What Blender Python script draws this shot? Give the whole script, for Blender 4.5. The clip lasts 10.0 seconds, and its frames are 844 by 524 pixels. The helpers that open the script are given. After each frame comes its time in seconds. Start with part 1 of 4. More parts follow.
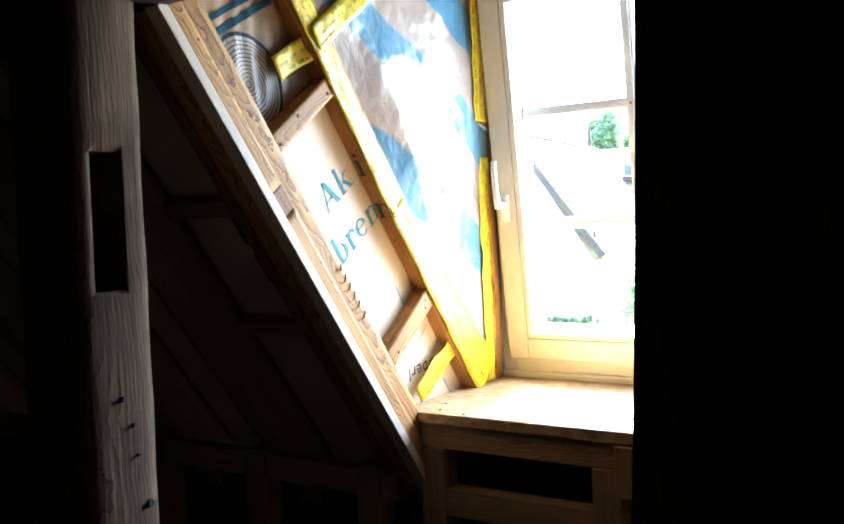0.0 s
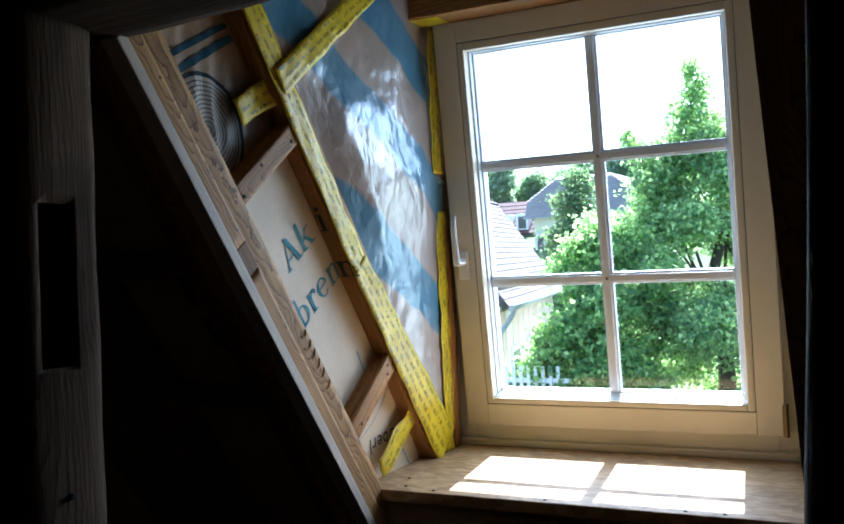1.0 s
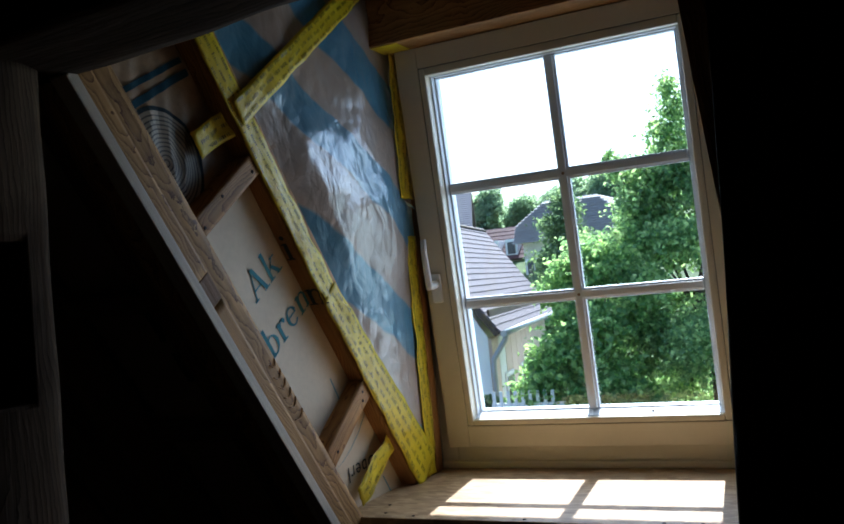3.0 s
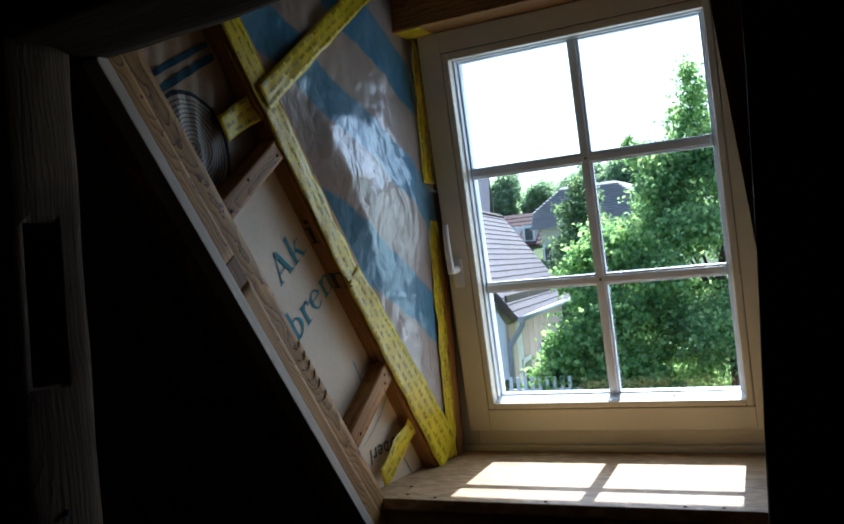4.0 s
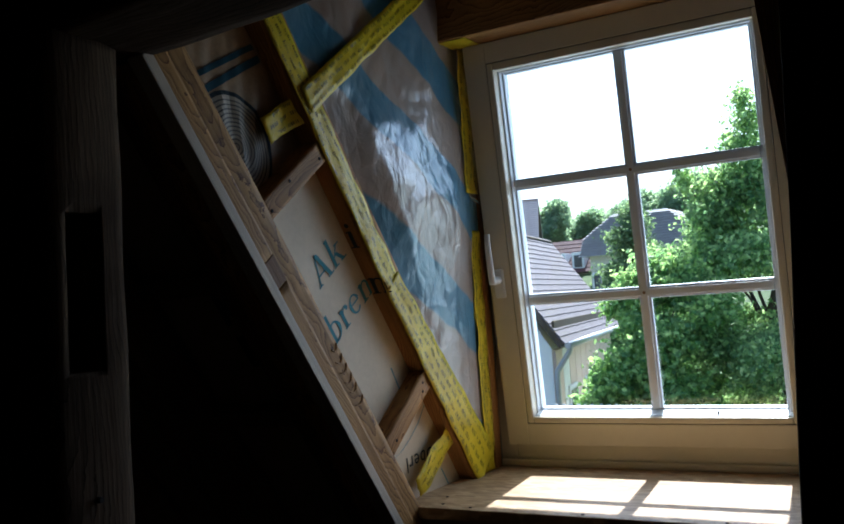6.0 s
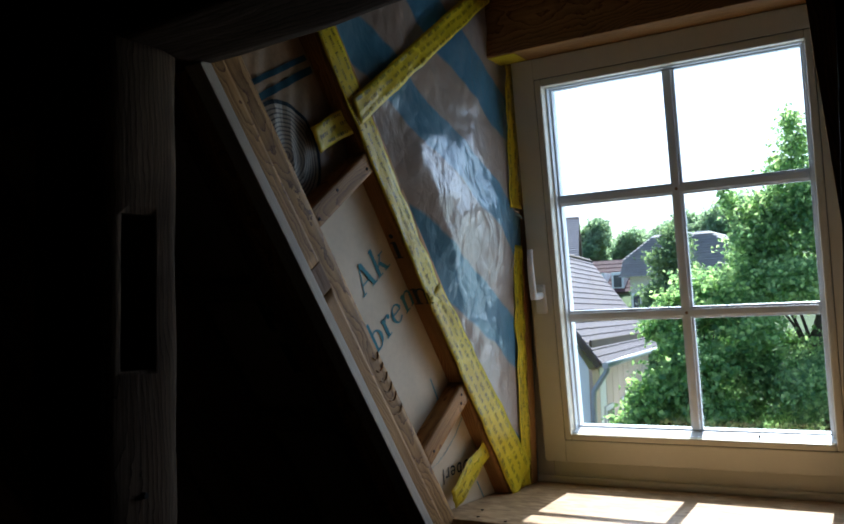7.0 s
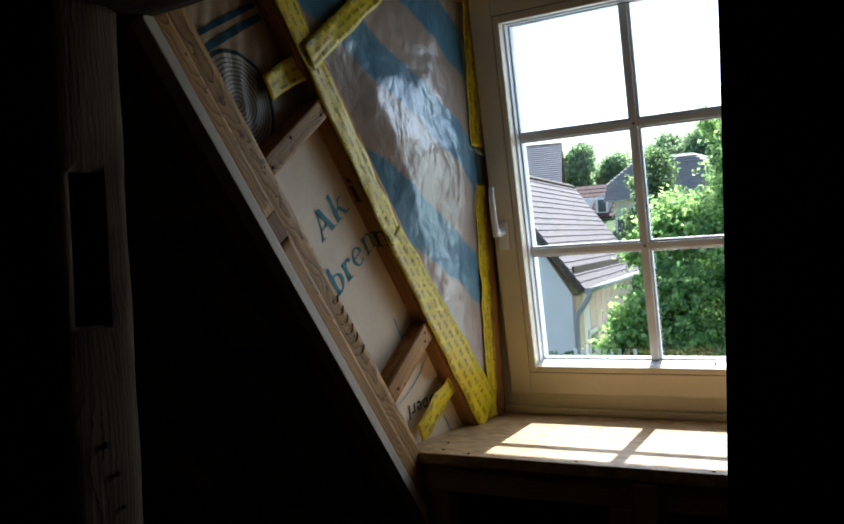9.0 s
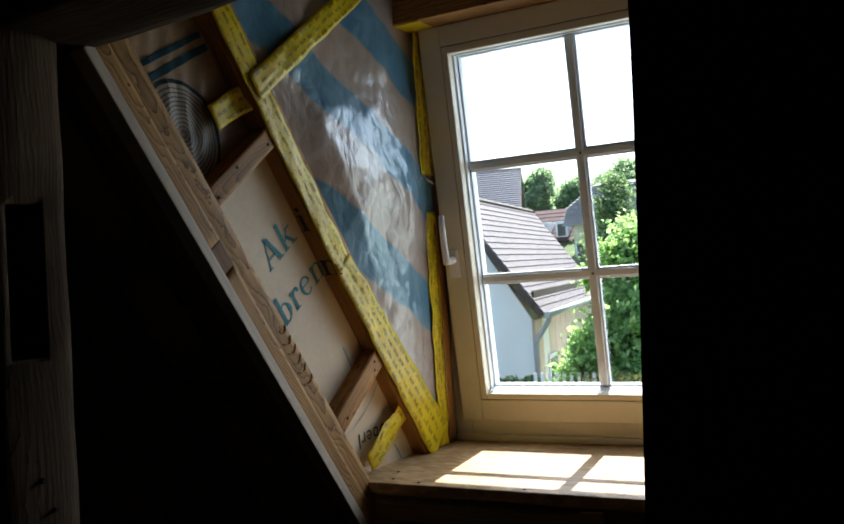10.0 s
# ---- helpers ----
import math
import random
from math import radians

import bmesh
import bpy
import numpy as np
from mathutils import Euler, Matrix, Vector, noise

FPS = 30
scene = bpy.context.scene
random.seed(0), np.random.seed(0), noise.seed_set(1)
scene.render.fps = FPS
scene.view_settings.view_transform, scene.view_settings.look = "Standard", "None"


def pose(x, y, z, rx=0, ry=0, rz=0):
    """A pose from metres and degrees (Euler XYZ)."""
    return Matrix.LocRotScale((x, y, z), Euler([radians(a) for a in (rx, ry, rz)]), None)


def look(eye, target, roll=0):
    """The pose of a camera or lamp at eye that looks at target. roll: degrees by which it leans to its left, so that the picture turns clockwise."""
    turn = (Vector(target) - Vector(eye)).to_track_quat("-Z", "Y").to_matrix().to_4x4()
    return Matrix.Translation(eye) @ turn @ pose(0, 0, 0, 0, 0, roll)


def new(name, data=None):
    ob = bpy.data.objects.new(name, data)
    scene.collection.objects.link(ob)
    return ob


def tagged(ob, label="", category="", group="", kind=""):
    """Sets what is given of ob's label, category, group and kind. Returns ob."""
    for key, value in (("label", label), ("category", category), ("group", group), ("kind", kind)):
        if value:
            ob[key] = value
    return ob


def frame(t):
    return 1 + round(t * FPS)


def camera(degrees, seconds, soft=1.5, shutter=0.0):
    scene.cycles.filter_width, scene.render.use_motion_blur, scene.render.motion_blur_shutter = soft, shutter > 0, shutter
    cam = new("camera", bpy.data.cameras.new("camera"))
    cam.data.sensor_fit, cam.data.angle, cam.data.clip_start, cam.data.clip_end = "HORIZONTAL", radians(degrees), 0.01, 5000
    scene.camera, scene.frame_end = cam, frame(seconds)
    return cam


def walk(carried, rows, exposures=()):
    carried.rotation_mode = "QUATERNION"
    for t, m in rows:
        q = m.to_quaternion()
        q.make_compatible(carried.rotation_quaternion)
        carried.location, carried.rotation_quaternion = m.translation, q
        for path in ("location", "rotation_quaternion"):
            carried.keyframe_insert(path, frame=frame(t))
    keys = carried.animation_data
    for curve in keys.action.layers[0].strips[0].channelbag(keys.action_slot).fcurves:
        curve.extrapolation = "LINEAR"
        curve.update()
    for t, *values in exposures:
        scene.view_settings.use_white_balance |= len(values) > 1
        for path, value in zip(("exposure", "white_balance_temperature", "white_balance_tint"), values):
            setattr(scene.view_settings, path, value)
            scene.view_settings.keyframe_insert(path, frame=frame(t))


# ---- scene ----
cam = camera(50.3, 10.0, soft=1.8)
PATH = [
    (0, (1.102, -2.242, 1.280), (0.002, -0.575, 1.169), -2.7),
    (0.1, (1.054, -2.240, 1.297), (0.012, -0.535, 1.199), -2.8),
    (0.5, (0.928, -2.217, 1.298), (0.028, -0.431, 1.309), -3.4),
    (1, (0.884, -2.186, 1.300), (-0.009, -0.397, 1.294), -2.7),
    (1.5, (0.899, -2.175, 1.268), (0.024, -0.377, 1.285), -2.9),
    (2, (0.917, -2.162, 1.268), (0.070, -0.350, 1.262), -4.9),
    (2.5, (0.929, -2.160, 1.283), (0.075, -0.352, 1.345), -5.3),
    (4, (0.922, -2.181, 1.279), (0.013, -0.399, 1.311), -5.2),
    (4.5, (0.907, -2.181, 1.280), (-0.012, -0.405, 1.300), -5.0),
    (5, (0.906, -2.176, 1.271), (-0.052, -0.422, 1.342), -4.3),
    (5.2, (0.909, -2.175, 1.266), (-0.062, -0.427, 1.341), -4.2),
    (6.3, (0.934, -2.165, 1.196), (-0.081, -0.446, 1.329), -4.0),
    (6.5, (0.926, -2.168, 1.151), (-0.103, -0.462, 1.316), -3.8),
    (7, (0.929, -2.184, 1.232), (-0.139, -0.498, 1.365), -2.0),
    (7.5, (0.929, -2.206, 1.247), (-0.108, -0.503, 1.397), -2.9),
    (8, (0.924, -2.219, 1.242), (-0.048, -0.474, 1.321), -2.6),
    (8.5, (0.955, -2.218, 1.245), (-0.083, -0.509, 1.273), -3.2),
    (9, (0.995, -2.178, 1.255), (-0.056, -0.477, 1.230), -3.7),
    (9.5, (1.006, -2.167, 1.263), (0.041, -0.415, 1.252), -3.3),
    (10, (1.023, -2.168, 1.263), (0.048, -0.422, 1.286), -3.9),
]
EXPOSURES = [(0.0, 4.75, 5400, 10), (0.2, 4.35, 5350, 10), (0.35, 3.8, 5250, 10), (0.5, 3.4, 5200, 10), (1.0, 2.45, 5150, 10), (1.5, 1.75, 5200, 10), (2.0, 1.45, 5250, 10), (4.0, 1.3, 5250, 10), (5.2, 1.25, 5300, 10), (8.0, 1.2, 5550, 10), (9.0, 1.4, 5800, 10), (10.0, 1.6, 6050, 10)]
walk(cam, [(t, look(eye, target, roll)) for t, eye, target, roll in PATH], EXPOSURES)
SKY, SUN = 0.15, 5.0

# ---- world and light ----
world = bpy.data.worlds.new("sky")
scene.world = world
world.use_nodes = True
wn = world.node_tree.nodes
sky = wn.new("ShaderNodeTexSky")
sky.sky_type = "NISHITA"
sky.sun_disc = False
sky.sun_elevation = radians(50)
sky.sun_rotation = radians(-4)
sky.air_density, sky.dust_density = 1.0, 2.5
wn["Background"].inputs["Strength"].default_value = SKY
world.node_tree.links.new(sky.outputs[0], wn["Background"].inputs["Color"])
sun = new("sun", bpy.data.lights.new("sun", "SUN"))
sun.data.energy, sun.data.angle, sun.data.color = SUN, radians(0.5), (1.0, 0.95, 0.86)
sun.matrix_basis = look((0, 0, 0), (0.125, -1.0, -1.19))


daylight = new("window_daylight", bpy.data.lights.new("window_daylight", "AREA"))
daylight.data.shape, daylight.data.size, daylight.data.size_y = "RECTANGLE", 0.60, 0.86
daylight.data.energy, daylight.data.color = 1.35, (0.80, 0.92, 1.0)
daylight.matrix_basis = look((0.306, 0.12, 1.38), (0.306, -1.0, 1.38))


# ---- materials ----
def nodes_of(name):
    m = bpy.data.materials.new(name)
    m.use_nodes = True
    nt = m.node_tree
    return m, nt.nodes, nt.links, nt.nodes["Principled BSDF"]


def ramp(n, l, source, stops):
    r = n.new("ShaderNodeValToRGB")
    els = r.color_ramp.elements
    while len(els) < len(stops):
        els.new(0.5)
    for e, (p, c) in zip(els, stops):
        e.position, e.color = p, (*c, 1)
    l.new(source, r.inputs[0])
    return r.outputs[0]


def coords(n, l, scale, offset=True):
    tc = n.new("ShaderNodeTexCoord")
    mp = n.new("ShaderNodeMapping")
    mp.inputs["Scale"].default_value = scale
    l.new(tc.outputs["Object"], mp.inputs["Vector"])
    if offset:
        oi = n.new("ShaderNodeObjectInfo")
        mu = n.new("ShaderNodeMath")
        mu.operation, mu.inputs[1].default_value = "MULTIPLY", 37.0
        l.new(oi.outputs["Random"], mu.inputs[0])
        l.new(mu.outputs[0], mp.inputs["Location"])
    return mp.outputs[0]


def noise_tex(n, l, vec, scale, detail=6, rough=0.6, warp=0.0):
    t = n.new("ShaderNodeTexNoise")
    t.inputs["Scale"].default_value, t.inputs["Detail"].default_value = scale, detail
    t.inputs["Roughness"].default_value, t.inputs["Distortion"].default_value = rough, warp
    l.new(vec, t.inputs["Vector"])
    return t.outputs[0]


def mix_rgb(n, l, kind, fac, a, b):
    m = n.new("ShaderNodeMix")
    m.data_type, m.blend_type = "RGBA", kind
    for i, v in ((0, fac), (6, a), (7, b)):
        if isinstance(v, (int, float)):
            m.inputs[i].default_value = v
        elif isinstance(v, tuple):
            m.inputs[i].default_value = (*v, 1)
        else:
            l.new(v, m.inputs[i])
    return m.outputs[2]


def bump(n, l, b, height, strength, dist=0.01):
    bp = n.new("ShaderNodeBump")
    bp.inputs["Strength"].default_value, bp.inputs["Distance"].default_value = strength, dist
    l.new(height, bp.inputs["Height"])
    l.new(bp.outputs[0], b.inputs["Normal"])


def wood(name, dark, light, rough=0.7, grain=1.0, stain=0.5, relief=0.35, shine=0.25):
    """Wood with its grain along the piece's own x axis."""
    m, n, l, b = nodes_of(name)
    # growth rings round a wandering heart, cut by the piece's faces into flames
    tc, mp, oi = n.new("ShaderNodeTexCoord"), n.new("ShaderNodeMapping"), n.new("ShaderNodeObjectInfo")
    mp.inputs["Rotation"].default_value = (0, radians(1.6), radians(-2.6))
    cmb = n.new("ShaderNodeCombineXYZ")
    for k, mul, plus in ((0, 9.0, 0.0), (1, 0.05, -0.045), (2, -0.04, -0.02)):
        mu = n.new("ShaderNodeMath")
        mu.operation, mu.inputs[1].default_value, mu.inputs[2].default_value = "MULTIPLY_ADD", mul, plus
        l.new(oi.outputs["Random"], mu.inputs[0])
        l.new(mu.outputs[0], cmb.inputs[k])
    l.new(tc.outputs["Object"], mp.inputs["Vector"])
    l.new(cmb.outputs[0], mp.inputs["Location"])
    sway = n.new("ShaderNodeTexNoise")
    sway.inputs["Scale"].default_value, sway.inputs["Detail"].default_value = 1.0, 3.0
    l.new(coords(n, l, (4.5, 9, 9)), sway.inputs["Vector"])
    wander = n.new("ShaderNodeVectorMath")
    wander.operation = "MULTIPLY_ADD"
    wander.inputs[1].default_value = (0.0, 0.05, 0.05)
    l.new(sway.outputs["Color"], wander.inputs[0])
    l.new(mp.outputs[0], wander.inputs[2])
    rings = n.new("ShaderNodeTexWave")
    rings.wave_type, rings.rings_direction, rings.wave_profile = "RINGS", "X", "SAW"
    rings.inputs["Scale"].default_value, rings.inputs["Distortion"].default_value = 92.0 * grain, 1.8
    rings.inputs["Detail"].default_value, rings.inputs["Detail Scale"].default_value = 4.0, 2.0
    l.new(wander.outputs[0], rings.inputs["Vector"])
    fine = noise_tex(n, l, coords(n, l, (3, 120 * grain, 120 * grain)), 1.0, 5)
    blot = noise_tex(n, l, coords(n, l, (2, 5, 5)), 1.3, 4, 0.65, 0.4)
    mid = tuple((p + q) / 2 for p, q in zip(dark, light))
    c = ramp(n, l, rings.outputs["Fac"], [(0.0, light), (0.5, tuple(0.8 * q + 0.2 * w for q, w in zip(light, dark))), (0.86, mid), (0.97, dark)])
    c = mix_rgb(n, l, "MULTIPLY", 0.55, c, ramp(n, l, fine, [(0.3, (0.55, 0.5, 0.45)), (0.65, (1, 1, 1))]))
    c = mix_rgb(n, l, "MULTIPLY", stain, c, ramp(n, l, blot, [(0.32, (0.35, 0.31, 0.28)), (0.62, (1, 1, 1))]))
    l.new(c, b.inputs["Base Color"])
    b.inputs["Roughness"].default_value = rough
    b.inputs["Specular IOR Level"].default_value = shine
    bump(n, l, b, fine, relief, 0.004)
    return m


def plain(name, colour, rough=0.6, vary=0.2, scale=8.0, relief=0.1, metal=0.0, shine=0.5):
    m, n, l, b = nodes_of(name)
    v = coords(n, l, (1, 1, 1))
    big, small = noise_tex(n, l, v, scale, 5), noise_tex(n, l, v, scale * 14, 4)
    lo = tuple(c * (1 - vary) for c in colour)
    c = ramp(n, l, big, [(0.3, lo), (0.65, colour)])
    c = mix_rgb(n, l, "MULTIPLY", 0.4, c, ramp(n, l, small, [(0.3, (1 - vary,) * 3), (0.6, (1, 1, 1))]))
    l.new(c, b.inputs["Base Color"])
    b.inputs["Roughness"].default_value, b.inputs["Metallic"].default_value = rough, metal
    b.inputs["Specular IOR Level"].default_value = shine
    bump(n, l, b, small, relief, 0.003)
    return m


def sill_material():
    """Pressed-strand board: pale chips of many tones lying at random."""
    m, n, l, b = nodes_of("strand_board")
    v = n.new("ShaderNodeTexVoronoi")
    v.inputs["Scale"].default_value = 1.0
    l.new(coords(n, l, (34, 90, 60)), v.inputs["Vector"])
    chips = ramp(n, l, v.outputs["Color"], [(0.1, (0.36, 0.225, 0.10)), (0.5, (0.50, 0.33, 0.16)), (0.9, (0.62, 0.44, 0.24))])
    fine = noise_tex(n, l, coords(n, l, (40, 160, 100)), 1.0, 4)
    wear = noise_tex(n, l, coords(n, l, (5, 7, 5)), 1.2, 5, 0.65, 0.6)
    c = mix_rgb(n, l, "MULTIPLY", 0.5, chips, ramp(n, l, fine, [(0.3, (0.55, 0.5, 0.45)), (0.62, (1, 1, 1))]))
    c = mix_rgb(n, l, "MULTIPLY", 0.45, c, ramp(n, l, wear, [(0.33, (0.45, 0.4, 0.36)), (0.6, (1, 1, 1))]))
    l.new(c, b.inputs["Base Color"])
    b.inputs["Roughness"].default_value = 0.55
    b.inputs["Specular IOR Level"].default_value = 0.35
    bump(n, l, b, fine, 0.25, 0.003)
    return m


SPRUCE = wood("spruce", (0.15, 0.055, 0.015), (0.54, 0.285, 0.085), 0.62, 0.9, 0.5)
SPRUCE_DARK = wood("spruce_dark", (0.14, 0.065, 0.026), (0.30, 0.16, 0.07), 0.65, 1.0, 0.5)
PLANED = wood("planed_edge", (0.52, 0.44, 0.34), (0.74, 0.66, 0.54), 0.5, 1.3, 0.2, 0.15)
RAFTER = wood("rafter_flame_grain", (0.13, 0.048, 0.012), (0.60, 0.335, 0.10), 0.62, 0.8, 0.55)
# the purlin's copy of the old oak, its shade put into darker colours
OLD_SHADED = wood("old_oak_shaded", (0.018, 0.012, 0.008), (0.08, 0.055, 0.036), 0.9, 0.45, 0.9, 0.6, 0.06)
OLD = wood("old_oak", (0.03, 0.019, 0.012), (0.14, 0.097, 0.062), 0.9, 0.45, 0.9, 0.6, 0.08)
SILLWOOD = sill_material()
STUD = wood("stud", (0.25, 0.155, 0.08), (0.45, 0.31, 0.18), 0.7, 1.0, 0.4)
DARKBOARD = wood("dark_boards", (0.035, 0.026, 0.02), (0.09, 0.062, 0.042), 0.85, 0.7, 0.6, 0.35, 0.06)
# lightened boards for unseen floor and walls, bouncing window light onto the slope
FLOORBOARD = wood("bounce_floor_boards", (0.075, 0.057, 0.041), (0.165, 0.13, 0.095), 0.85, 0.7, 0.6, 0.35, 0.1)
PAPER = plain("membrane_paper", (0.68, 0.555, 0.38), 0.55, 0.16, 5.0, 0.12)
GRAIN_PRINT = plain("wood_print", (0.40, 0.25, 0.125), 0.5, 0.45, 6.0, 0.1)
# the same membrane as PAPER, its colour dimmed for the shaded slope
PAPER_DIM = plain("membrane_paper_dim", (0.60, 0.46, 0.31), 0.6, 0.2, 5.0, 0.12)
PAINT = plain("window_paint", (0.76, 0.695, 0.54), 0.38, 0.06, 4.0, 0.04)
PAINT_WHITE = plain("muntin_paint", (0.76, 0.80, 0.84), 0.35, 0.05, 4.0, 0.04)
PLASTIC = plain("white_handle", (0.82, 0.81, 0.78), 0.3, 0.03, 6.0, 0.02)
BRASS = plain("bronze_hinge", (0.22, 0.15, 0.07), 0.4, 0.2, 20.0, 0.1, 0.8)
INK = plain("teal_ink", (0.10, 0.30, 0.38), 0.8, 0.15, 30.0, 0.03, 0.0, 0.12)
INK_DARK = plain("dark_ink", (0.03, 0.045, 0.055), 0.8, 0.1, 30.0, 0.03, 0.0, 0.12)
RING_PALE = plain("ring_print_pale", (0.40, 0.34, 0.26), 0.5, 0.2, 20.0, 0.03)
RING_DARK = plain("ring_print_dark", (0.10, 0.085, 0.075), 0.5, 0.2, 20.0, 0.03)
PRINT = plain("tape_print", (0.11, 0.085, 0.008), 0.45, 0.1, 30.0, 0.02)
BLACK = plain("black_gap", (0.012, 0.01, 0.009), 0.9, 0.2, 10.0, 0.1)


def tape_material():
    m, n, l, b = nodes_of("yellow_tape")
    v = coords(n, l, (1, 1, 1))
    big, small = noise_tex(n, l, v, 9.0, 4), noise_tex(n, l, v, 55.0, 4, 0.6, 1.2)
    c = ramp(n, l, big, [(0.3, (0.56, 0.41, 0.006)), (0.7, (0.76, 0.60, 0.012))])
    l.new(c, b.inputs["Base Color"])
    b.inputs["Roughness"].default_value = 0.36
    b.inputs["Specular IOR Level"].default_value = 0.3
    bump(n, l, b, small, 0.5, 0.004)
    return m


def foil_material():
    """Clear plastic film over a membrane with broad blue and beige stripes."""
    m, n, l, b = nodes_of("striped_foil")
    tc = n.new("ShaderNodeTexCoord")
    mp = n.new("ShaderNodeMapping")
    mp.inputs["Rotation"].default_value = (radians(FOIL_TURN), 0, 0)
    l.new(tc.outputs["Object"], mp.inputs["Vector"])
    warp = noise_tex(n, l, mp.outputs[0], 5.0, 3)
    sep = n.new("ShaderNodeSeparateXYZ")
    l.new(mp.outputs[0], sep.inputs[0])
    add = n.new("ShaderNodeMath")
    add.operation, add.inputs[1].default_value = "MULTIPLY_ADD", 0.05
    l.new(warp, add.inputs[0])
    l.new(sep.outputs["Z"], add.inputs[2])
    div = n.new("ShaderNodeMath")
    div.operation, div.inputs[1].default_value = "DIVIDE", FOIL_PITCH
    l.new(add.outputs[0], div.inputs[0])
    fr = n.new("ShaderNodeMath")
    fr.operation = "FRACT"
    l.new(div.outputs[0], fr.inputs[0])
    c = ramp(n, l, fr.outputs[0], [(0.0, (0.075, 0.20, 0.295)), (0.125, (0.085, 0.215, 0.31)), (0.155, (0.36, 0.28, 0.225)), (0.69, (0.34, 0.265, 0.21)), (0.72, (0.075, 0.20, 0.295))])
    haze = noise_tex(n, l, coords(n, l, (1, 1, 1), False), 7.0, 5)
    c = mix_rgb(n, l, "MIX", ramp(n, l, haze, [(0.45, (0, 0, 0)), (0.8, (0.3, 0.3, 0.3))]), c, (0.45, 0.5, 0.53))
    l.new(c, b.inputs["Base Color"])
    b.inputs["Roughness"].default_value = 0.35
    b.inputs["Coat Weight"].default_value, b.inputs["Coat Roughness"].default_value = 0.55, 0.13
    b.inputs["Specular IOR Level"].default_value = 0.3
    b.inputs["Coat IOR"].default_value = 1.5
    w = noise_tex(n, l, coords(n, l, (1, 1, 0.7), False), 9.0, 4, 0.5, 1.0)
    crinkle = n.new("ShaderNodeTexVoronoi")
    crinkle.feature = "DISTANCE_TO_EDGE"
    crinkle.inputs["Scale"].default_value = 24.0
    l.new(coords(n, l, (1, 1, 0.8), False), crinkle.inputs["Vector"])
    both = n.new("ShaderNodeMath")
    both.operation, both.inputs[1].default_value = "MULTIPLY_ADD", 0.38
    l.new(crinkle.outputs["Distance"], both.inputs[0])
    l.new(w, both.inputs[2])
    bump(n, l, b, both.outputs[0], 0.6, 0.012)
    l.new(b.inputs["Normal"].links[0].from_socket, b.inputs["Coat Normal"])
    return m


def glass_material():
    m, n, l, b = nodes_of("window_glass")
    n.remove(b)
    fres, tr, gl, mx = (n.new("ShaderNode" + k) for k in ("Fresnel", "BsdfTransparent", "BsdfGlossy", "MixShader"))
    fres.inputs["IOR"].default_value = 1.45
    tr.inputs["Color"].default_value = (0.96, 0.98, 0.97, 1)
    gl.inputs["Roughness"].default_value = 0.01
    l.new(fres.outputs[0], mx.inputs[0])
    l.new(tr.outputs[0], mx.inputs[1])
    l.new(gl.outputs[0], mx.inputs[2])
    l.new(mx.outputs[0], n["Material Output"].inputs["Surface"])
    return m


def leaf_material(name, a, c2, glow=0.5):
    m, n, l, b = nodes_of(name)
    g = n.new("ShaderNodeNewGeometry")
    col = ramp(n, l, g.outputs["Random Per Island"], [(0.0, a), (0.6, tuple((p + q) / 2 for p, q in zip(a, c2))), (1.0, c2)])
    l.new(col, b.inputs["Base Color"])
    b.inputs["Roughness"].default_value = 0.5
    tl, mx = n.new("ShaderNodeBsdfTranslucent"), n.new("ShaderNodeMixShader")
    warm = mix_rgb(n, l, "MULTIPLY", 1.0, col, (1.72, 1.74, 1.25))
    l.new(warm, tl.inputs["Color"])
    mx.inputs[0].default_value = glow
    l.new(b.outputs[0], mx.inputs[1])
    l.new(tl.outputs[0], mx.inputs[2])
    l.new(mx.outputs[0], n["Material Output"].inputs["Surface"])
    return m


FOIL_TURN, FOIL_PITCH = 28.0, 0.255
TAPE, FOIL, GLASS = tape_material(), foil_material(), glass_material()
LEAF = leaf_material("maple_leaf", (0.10, 0.185, 0.10), (0.43, 0.535, 0.29), 0.74)
LEAF_LIME = leaf_material("lime_leaf", (0.10, 0.20, 0.09), (0.42, 0.54, 0.25), 0.68)
BLUE_INK = plain("navy_ink", (0.02, 0.07, 0.105), 0.8, 0.15, 30.0, 0.03, 0.0, 0.12)
LEAF_DARK = leaf_material("dark_leaf", (0.06, 0.11, 0.07), (0.22, 0.29, 0.15), 0.6)
# the hillside's haze is mixed into these paler, bluer leaf colours
LEAF_HAZED = leaf_material("hazed_leaf", (0.18, 0.255, 0.20), (0.34, 0.42, 0.31), 0.66)
BARK = plain("bark", (0.10, 0.075, 0.055), 0.9, 0.4, 12.0, 0.6)
GREY_TILE = plain("grey_tile", (0.47, 0.435, 0.42), 0.75, 0.25, 3.0, 0.3)
TILE = plain("roof_tile", (0.150, 0.124, 0.134), 0.75, 0.25, 3.0, 0.3)
SLATE = plain("slate", (0.135, 0.133, 0.168), 0.6, 0.2, 3.0, 0.2)
RED_TILE = plain("red_tile", (0.095, 0.034, 0.034), 0.8, 0.25, 3.0, 0.2)
STUCCO = plain("pale_stucco", (0.86, 0.87, 0.83), 0.85, 0.08, 2.0, 0.2)
STUCCO_WARM = plain("beige_stucco", (0.68, 0.54, 0.44), 0.85, 0.1, 2.0, 0.2)
CREAM = plain("cream_stucco", (0.62, 0.58, 0.48), 0.85, 0.1, 1.0, 0.1)
